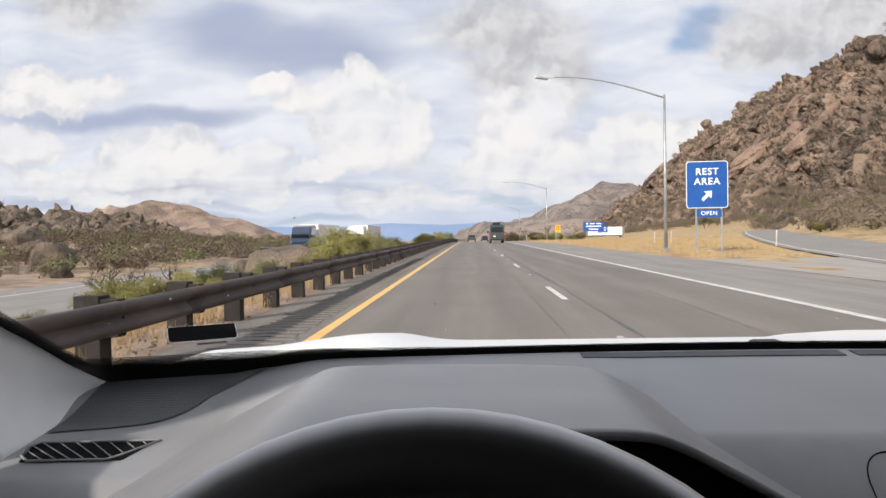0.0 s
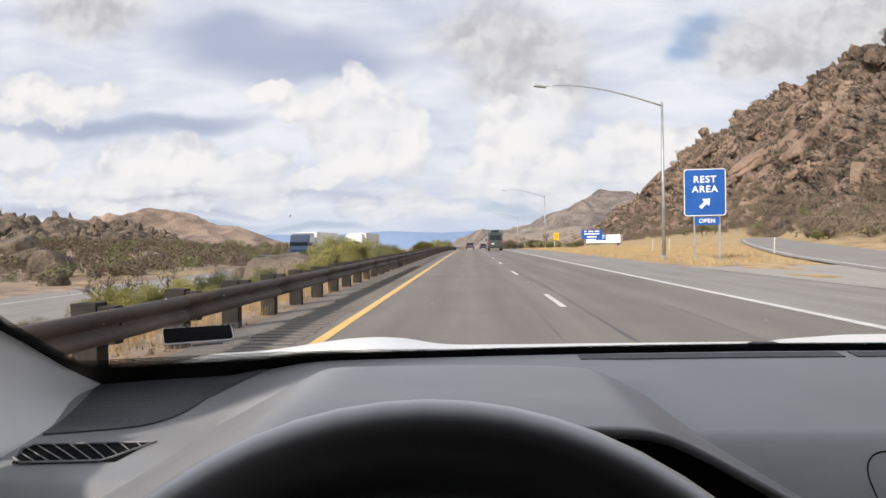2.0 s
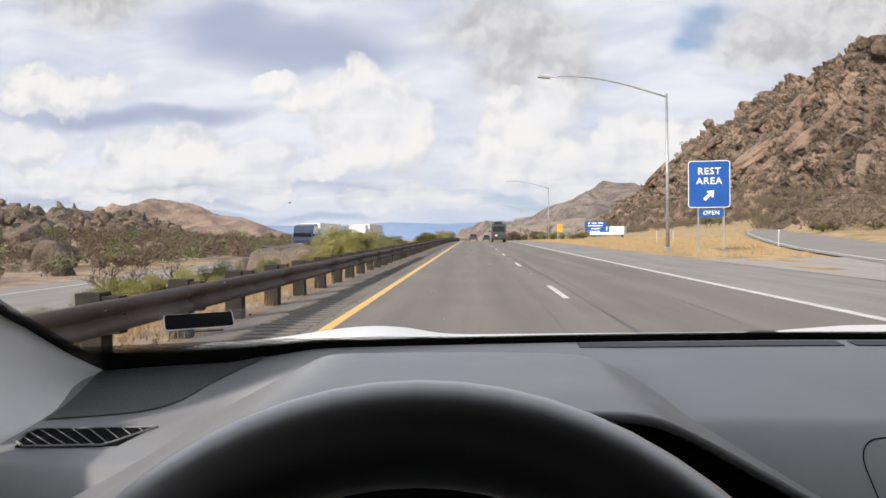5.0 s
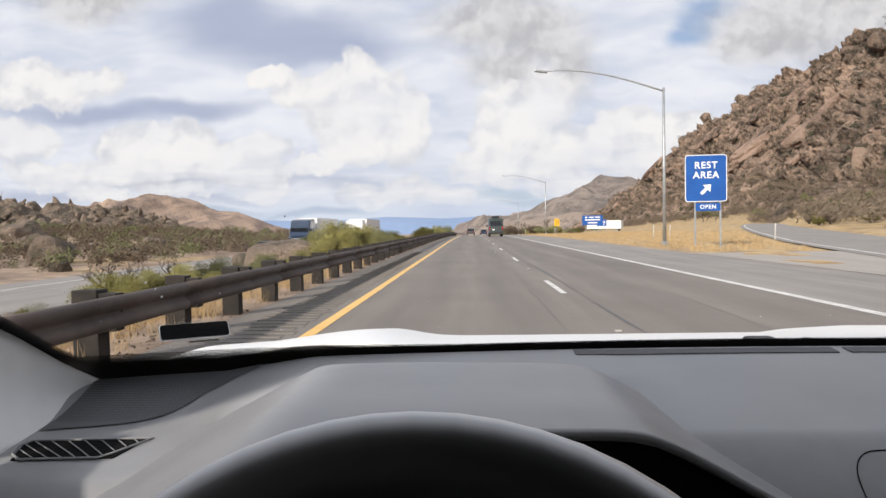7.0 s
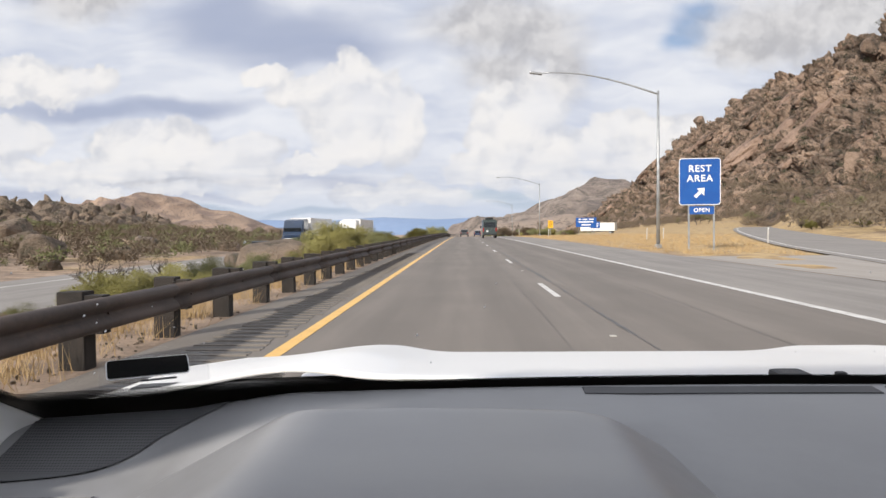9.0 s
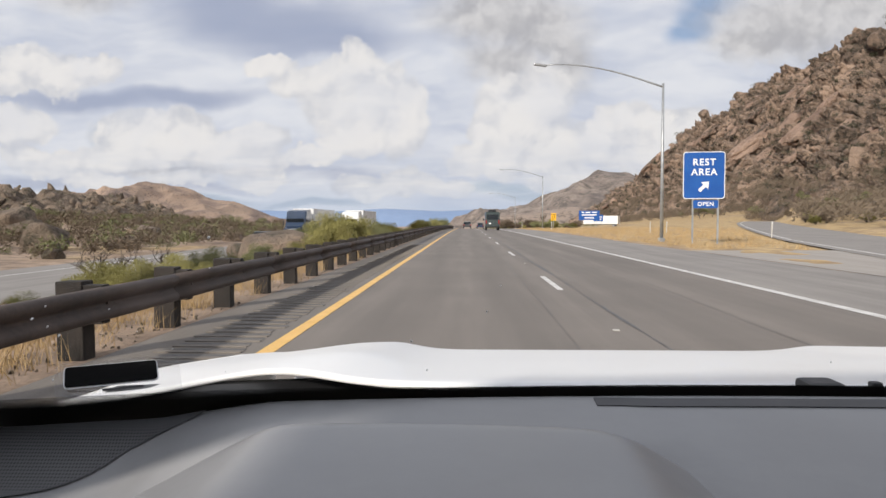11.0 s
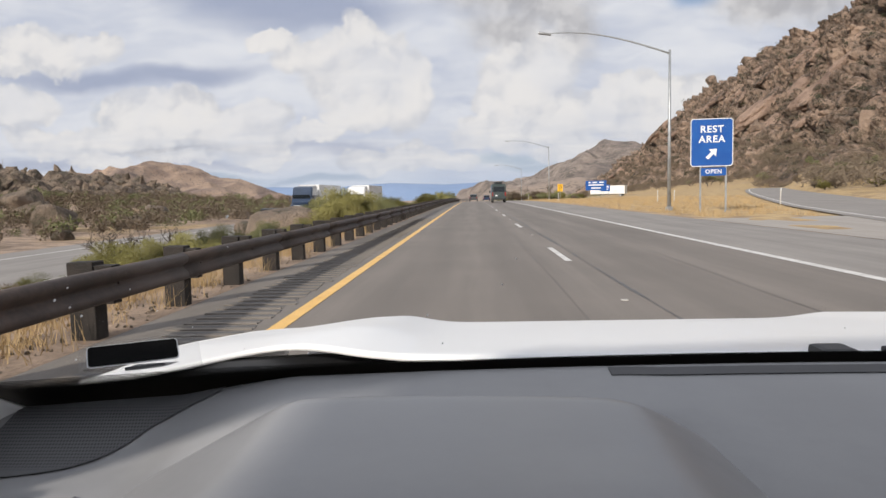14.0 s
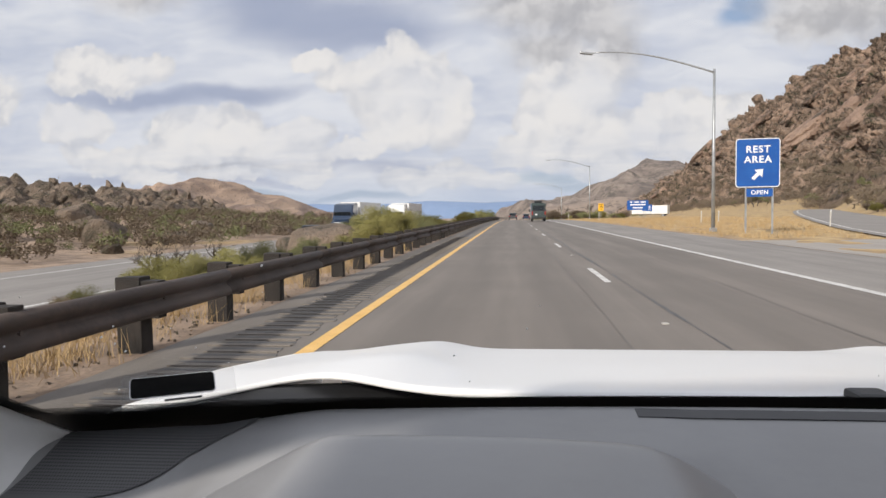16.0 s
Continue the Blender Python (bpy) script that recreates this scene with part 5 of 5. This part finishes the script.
TAG = Matrix.Translation((-0.2995, 0.739, EYE - 0.108)) @ Matrix(((0.870, 0, 0.493, 0), (0.493, 0, -0.870, 0), (0, 1, 0, 0), (0, 0, 0, 1)))
tag_tilt = TAG @ pose(0, 0, 0, -50) @ pose(0, 0, 0.006)


def flat(w, h, r, dx=0.0, dy=0.0, t=0.0004):
    bm = plate(w, h, r, t)
    bmesh.ops.transform(bm, matrix=pose(dx, dy, 0, -90), verts=bm.verts)
    return bm


tag = part("toll_tag", flat(0.098, 0.040, 0.003, 0.006, -0.002), M["film"], screen, "toll tag: black bar in a white frame on clear film", at=tag_tilt)
part("tag_frame", flat(0.0735, 0.0235, 0.004, 0, 0.001), M["sign_white"], tag, at=pose(0, 0, 0.0012))
part("tag_bar", flat(0.0716, 0.0213, 0.003, 0, 0.001), M["deep_black"], tag, at=pose(0, 0, 0.0022))
part("tag_stroke", flat(0.032, 0.0022, 0.0004, 0.008, -0.0148), M["black_plastic"], tag, at=pose(0, 0, 0.0012))
random.seed(11)
for i in range(26):
    x, z = random.uniform(-0.44, -0.15) if i < 18 else random.uniform(-0.1, 0.6), random.uniform(-0.12, 0.02)
    r = random.uniform(0.0005, 0.0013)
    part("dust_speck", tube([(x, glass_y(x, z) - 0.003, z + EYE), (x + r, glass_y(x, z) - 0.0032, z + EYE + r)], r * 0.6, 5), M["sign_white"], screen)


# bonnet, wings, scuttle and wiper
def bonnet_z(x, y):
    u = abs(x - MID)
    z = line([(0.80, -0.156), (0.95, -0.158), (1.3, -0.205), (1.6, -0.249), (1.87, -0.297), (2.0, -0.345), (2.08, -0.42)], y)
    z += (0.019 if x < MID else 0.014) * math.exp(-((u - 0.53) / (0.085 if u < 0.53 else 0.16)) ** 2) * smooth_step(0.9, 1.25, y)
    z -= 0.010 * smooth_step(0.50, 0.84, u) + 0.018 * smooth_step(0.5, 0.84, u) * smooth_step(1.25, 0.95, y)
    return z


def bonnet_fn(u, s):
    x = MID + u
    back = 0.925 + 0.145 * math.exp(-((abs(u) - 0.64) / 0.14) ** 2)
    y = back + (2.08 - 0.10 * u * u - back) * s
    return up_by((x, y, bonnet_z(x, y)))


part("bonnet", sheet(bonnet_fn, span(-0.83, 0.83, 90), span(0, 1, 44), thick=0.006), M["paint_white"], car, "white painted bonnet with raised flanks", smooth=True)
for s in (-1, 1):
    part("wing", sheet(lambda t, y: up_by((MID + s * (0.836 + 0.11 * t), y, bonnet_z(MID + 0.83, y) - 0.003 - 0.36 * t * t)),
                       span(0, 1, 10), span(0.86, 2.0, 24), thick=0.004), M["paint_white"], car, "white painted wing", smooth=True)
part("scuttle", sheet(lambda x, s: up_by((x, glass_y(x, -0.2) - 0.005 + 0.20 * s, -0.200 + 0.012 * math.sin(9 * s) - 0.16 * max(0.0, s - 1.0))), span(-0.46, 1.16, 40), span(0, 1.9, 14), thick=0.004), M["black_plastic"], car, "black plastic scuttle panel", smooth=True)
part("front_panel", box((MID, 2.06, 0.58), (1.66, 0.08, 0.56), bevel=0.03), M["paint_white"], car)
wiper = part("wiper", box((0.402, 0.925, EYE - 0.157), (0.040, 0.04, 0.018), bevel=0.006), M["black_plastic"], car, "black wiper with domed pivot cover")
part("wiper_arm", tube([up_by((0.39, 0.93, -0.161)), up_by((0.30, 0.925, -0.161)), up_by((0.20, 0.925, -0.167)), up_by((-0.2, 0.94, -0.178))], [0.006, 0.005, 0.005, 0.003], 8), M["black_plastic"], wiper, smooth=True)
part("washer_jet", box((0.462, 0.925, EYE - 0.153), (0.012, 0.012, 0.008), bevel=0.003), M["black_plastic"], car)

# the cabin's roof, doors, floor and tail, closing it round the camera
part("roof", sheet(lambda u, y: (MID + u, y, EYE + 0.38 - 0.05 * (u / 0.86) ** 2 - 0.02 * (y + 1.0) ** 2), span(-0.86, 0.86, 16), span(0.06, -2.2, 14), thick=0.03), M["trim"], car, "pale grey roof lining", smooth=True)
for s in (-1, 1):
    # out of view; top edge set so sun meets the flank but misses the vent
    part("door", sheet(lambda y, z: (MID + s * (0.80 + 0.03 * math.sin(z * 3)), y, z), span(-2.2, 0.56, 20), span(0.35, EYE - 0.135, 10), thick=0.03), M["dash"], car, "grey inner door panel", smooth=True)
    # unseen rail, added to cut off side-window sun above the hood's flank
    part("roof_rail", box((MID + s * 0.85, -1.03, EYE + 0.275), (0.05, 2.20, 0.15), (0, 0, 0), 0.015), M["trim"], car)
    part("middle_pillar", box((MID + s * 0.79, -0.45, EYE + 0.06), (0.05, 0.12, 0.60), (0, 0, 0), 0.015), M["trim"], car)
part("cabin_floor", box((MID, -0.8, 0.33), (1.66, 2.9, 0.04)), M["black_plastic"], car)
part("tail", box((MID, -2.22, 0.80), (1.62, 0.06, 1.0), bevel=0.02), M["dash"], car)
for x in (0.0, 0.70):
    seat = part("seat", box((x, -0.42, 0.68), (0.50, 0.50, 0.18), bevel=0.05), M["black_plastic"], car, "dark front seat")
    part("seat_back", box((x, -0.72, 1.02), (0.48, 0.14, 0.62), (-14, 0, 0), 0.05), M["black_plastic"], seat)
part("roof_skin", sheet(lambda u, y: (MID + u, y, EYE + 0.425 - 0.06 * (u / 0.86) ** 2 - 0.03 * (y + 1.0) ** 2), span(-0.86, 0.86, 16), span(0.07, -2.5, 16), thick=0.004), M["paint_white"], car, "white painted roof", smooth=True)
for s in (-1, 1):
    part("door_skin", sheet(lambda y, z: (MID + s * (0.90 - 0.05 * ((z - 0.75) / 0.4) ** 2), y, z), span(-1.0, 0.48, 14), span(0.36, EYE - 0.11, 10), thick=0.01), M["paint_white"], car, "white painted door", smooth=True)
    part("quarter_panel", sheet(lambda y, z: (MID + s * (0.90 - 0.05 * ((z - 0.75) / 0.4) ** 2), y, z), span(-2.55, -1.01, 14), span(0.40, EYE - 0.11, 10), thick=0.01), M["paint_white"], car, "white painted rear quarter", smooth=True)
    part("side_panel", sheet(lambda y, v: (MID + s * (0.952 - 0.02 * v), y, 0.60 + (EYE - 0.372 + bonnet_z(MID + 0.83, max(y, 0.9)) - 0.60) * v), span(0.63, 2.02, 14), span(0, 1, 6), thick=0.006), M["paint_white"], car, "white painted front side", smooth=True)
    lamp = part("headlight", box((MID + s * 0.66, 2.08, 0.76), (0.36, 0.10, 0.16), bevel=0.03), M["lamp_lens"], car)
    part("tail_light", box((MID + s * 0.74, -2.56, 0.92), (0.22, 0.08, 0.22), bevel=0.03), M["red_lens"], car)
    mirror = part("door_mirror", box((MID + s * 1.02, 0.44, EYE - 0.21), (0.20, 0.12, 0.15), bevel=0.04), M["paint_white"], car)
part("tailgate", box((MID, -2.54, 0.80), (1.66, 0.06, 0.66), bevel=0.03), M["paint_white"], car)
part("rear_window", box((MID, -2.42, EYE + 0.08), (1.40, 0.02, 0.52), (-20, 0, 0), 0.008), M["dark_glass"], car)
part("bumper", box((MID, -2.60, 0.50), (1.74, 0.14, 0.26), bevel=0.05), M["paint_white"], car)
part("bumper", box((MID, 2.12, 0.46), (1.74, 0.16, 0.30), bevel=0.06), M["paint_white"], car)
part("radiator_grille", box((MID, 2.11, 0.72), (0.80, 0.04, 0.18), bevel=0.01), M["black_plastic"], car)
for wx in (-0.42, 1.12):
    for wy in (1.25, -1.5):
        w = part("road_wheel", tube([(wx - 0.1, wy, 0.33), (wx + 0.1, wy, 0.33)], 0.33, 24), M["rubber"], car)
        part("hub_cap", tube([(wx - 0.105, wy, 0.33), (wx + 0.105, wy, 0.33)], 0.20, 18), M["galv"], w)


# ---- the stretch already passed: rock cut, golden slope, pale cliff and their furniture ----
M["cliff"] = rock("pale_granite", (.40, .31, .235), (.62, .50, .39), (.24, .19, .14), 0.12)
M["golden"] = scrub("golden_grass_slope", (.40, .27, .12), (.55, .40, .20), (.14, .115, .07), 0.03, 0.22)


def cliff_fn(y, s):
    h = 30 * smooth_step(-190, -150, y) * smooth_step(-38, -80, y) + 0.5
    x, z = 21 + 34 * s + 6 * smooth_step(-120, -60, y), h * min(1.0, s * 1.5) ** 0.9
    b, gap = crag((x, y * 0.6, z), 9, 2.0)
    return (x - 0.5 * b, y, land(min(x, 40), y) - 0.2 + z + 0.4 * b * smooth_step(0, .2, s))


tagged(part("cliff_right", sheet(cliff_fn, span(-195, -34, 150), span(0, 1.6, 60)), M["cliff"]), "smooth pale granite cliff above the exit lane", "cliff", kind="structure")


def golden_fn(x, y):
    h = 46 * smooth_step(20, 150, x) * smooth_step(-185, -230, y)
    b, _ = crag((x, y, 0), 12, 1.2 + 5 * smooth_step(110, 150, x))
    return (x, y, land(min(x, 40), y) - 0.3 + h + b * smooth_step(20, 40, x))


tagged(part("hill_golden", sheet(golden_fn, span(18, 170, 80), span(-450, -180, 110)), M["golden"]), "golden dry-grass hillside with rock outcrops", "hill", kind="structure")


def cut_fn(x, y):
    h = 10 * smooth_step(-26, -33, x) * smooth_step(-160, -230, y) * (1 - 0.25 * smooth_step(-40, -80, x))
    b, gap = crag((x, y, 0), 5, 1.8)
    return (x + 0.4 * b, y, land(x, y) - 0.3 + h + b * smooth_step(-26, -32, x) * min(1.0, h / 4))


tagged(part("rock_cut_left", sheet(cut_fn, span(-90, -25, 90), span(-450, -150, 200)), M["rock_near"]), "blasted brown rock cut beside the oncoming lanes", "rock cut", kind="structure")
for k in range(60):
    y, x = -450 + k * 4.6, 150 + 6 * math.sin(k * 1.7)
    p = golden_fn(x, y)
    b = part("boulder", rocks[k % 5], None, at=pose(p[0], y, p[2], 0, -12, k * 67) @ Matrix.Scale(1.5 + 2.5 * abs(math.sin(k * 2.3)), 4))
    tagged(b, "brown rock outcrop on the golden ridge", "boulder", "ridge outcrops")


def oak(seed, at):
    t = bare_tree(seed, 6.0, M["leaf"], "dark evergreen oak with a dense rounded crown")
    t.matrix_basis = at
    return t


for k, (x, y) in enumerate(((-45, -300), (-52, -312), (-38, -255), (26, -178), (34, -172), (48, -215))):
    z = cut_fn(x, y)[2] if x < 0 else golden_fn(x, y)[2]
    oak(61 + k, pose(x, y, z - 0.2, 0, 0, k * 50))


def yucca(at, h):
    t = thing("yucca", "yucca with a spiky rosette and tall dry stalks", "yucca", at, "yuccas")
    for k in range(26):
        a, e = k * 2.4, radians(18 + 50 * ((k * 7) % 10) / 10)
        d = Vector((math.cos(a) * math.cos(e), math.sin(a) * math.cos(e), math.sin(e)))
        part("blade", tube([d * 0.05, d * 0.45, d * 0.85], [0.025, 0.022, 0.003], 4), M["leaf"], t)
    part("stalk", tube([(0, 0, 0), (0.02, 0, h * 0.5), (0.06, 0.03, h)], [0.035, 0.025, 0.010], 6), M["bark"], t)
    return t


for x, y, h in ((-8.0, -112, 4.6), (-8.8, -116, 3.8), (-9.4, -110, 3.0), (-8.5, -62, 3.9)):
    yucca(pose(x, y, land(x, y), 0, 3, x * 40), h)
panel_sign("speed_sign", "amber advisory speed sign on a steel post", 17.5, -92, 1.2, 1.5, 2.0, M["sign_yellow"], (), (("EXIT", .45, .30), ("45", -.15, .75)), (0,))
first = copy_thing(sign, pose(13.6, -205, land(13.6, -205), 0, 0, -4))
for y in (-38, -118):
    street_lamp(17.2, y)
side_rail = thing("guardrail", "rust-brown guardrail on dark posts along the outer shoulder", "guardrail", pose(10.3, 0, 0))
for k in range(20):
    y = -262 + k * 3.81
    part("rail_beam", rail_section(y, y + 3.86), M["rail"], side_rail, at=pose(0, 2 * y + 3.86, 0, 0, 0, 180), smooth=True)
    for dy in (0.2, 2.1):
        part("post", post_me, None, side_rail, at=pose(0.37, y + dy, -0.01))
        part("blockout", block_me, None, side_rail, at=pose(0.178, y + dy, 0.53))
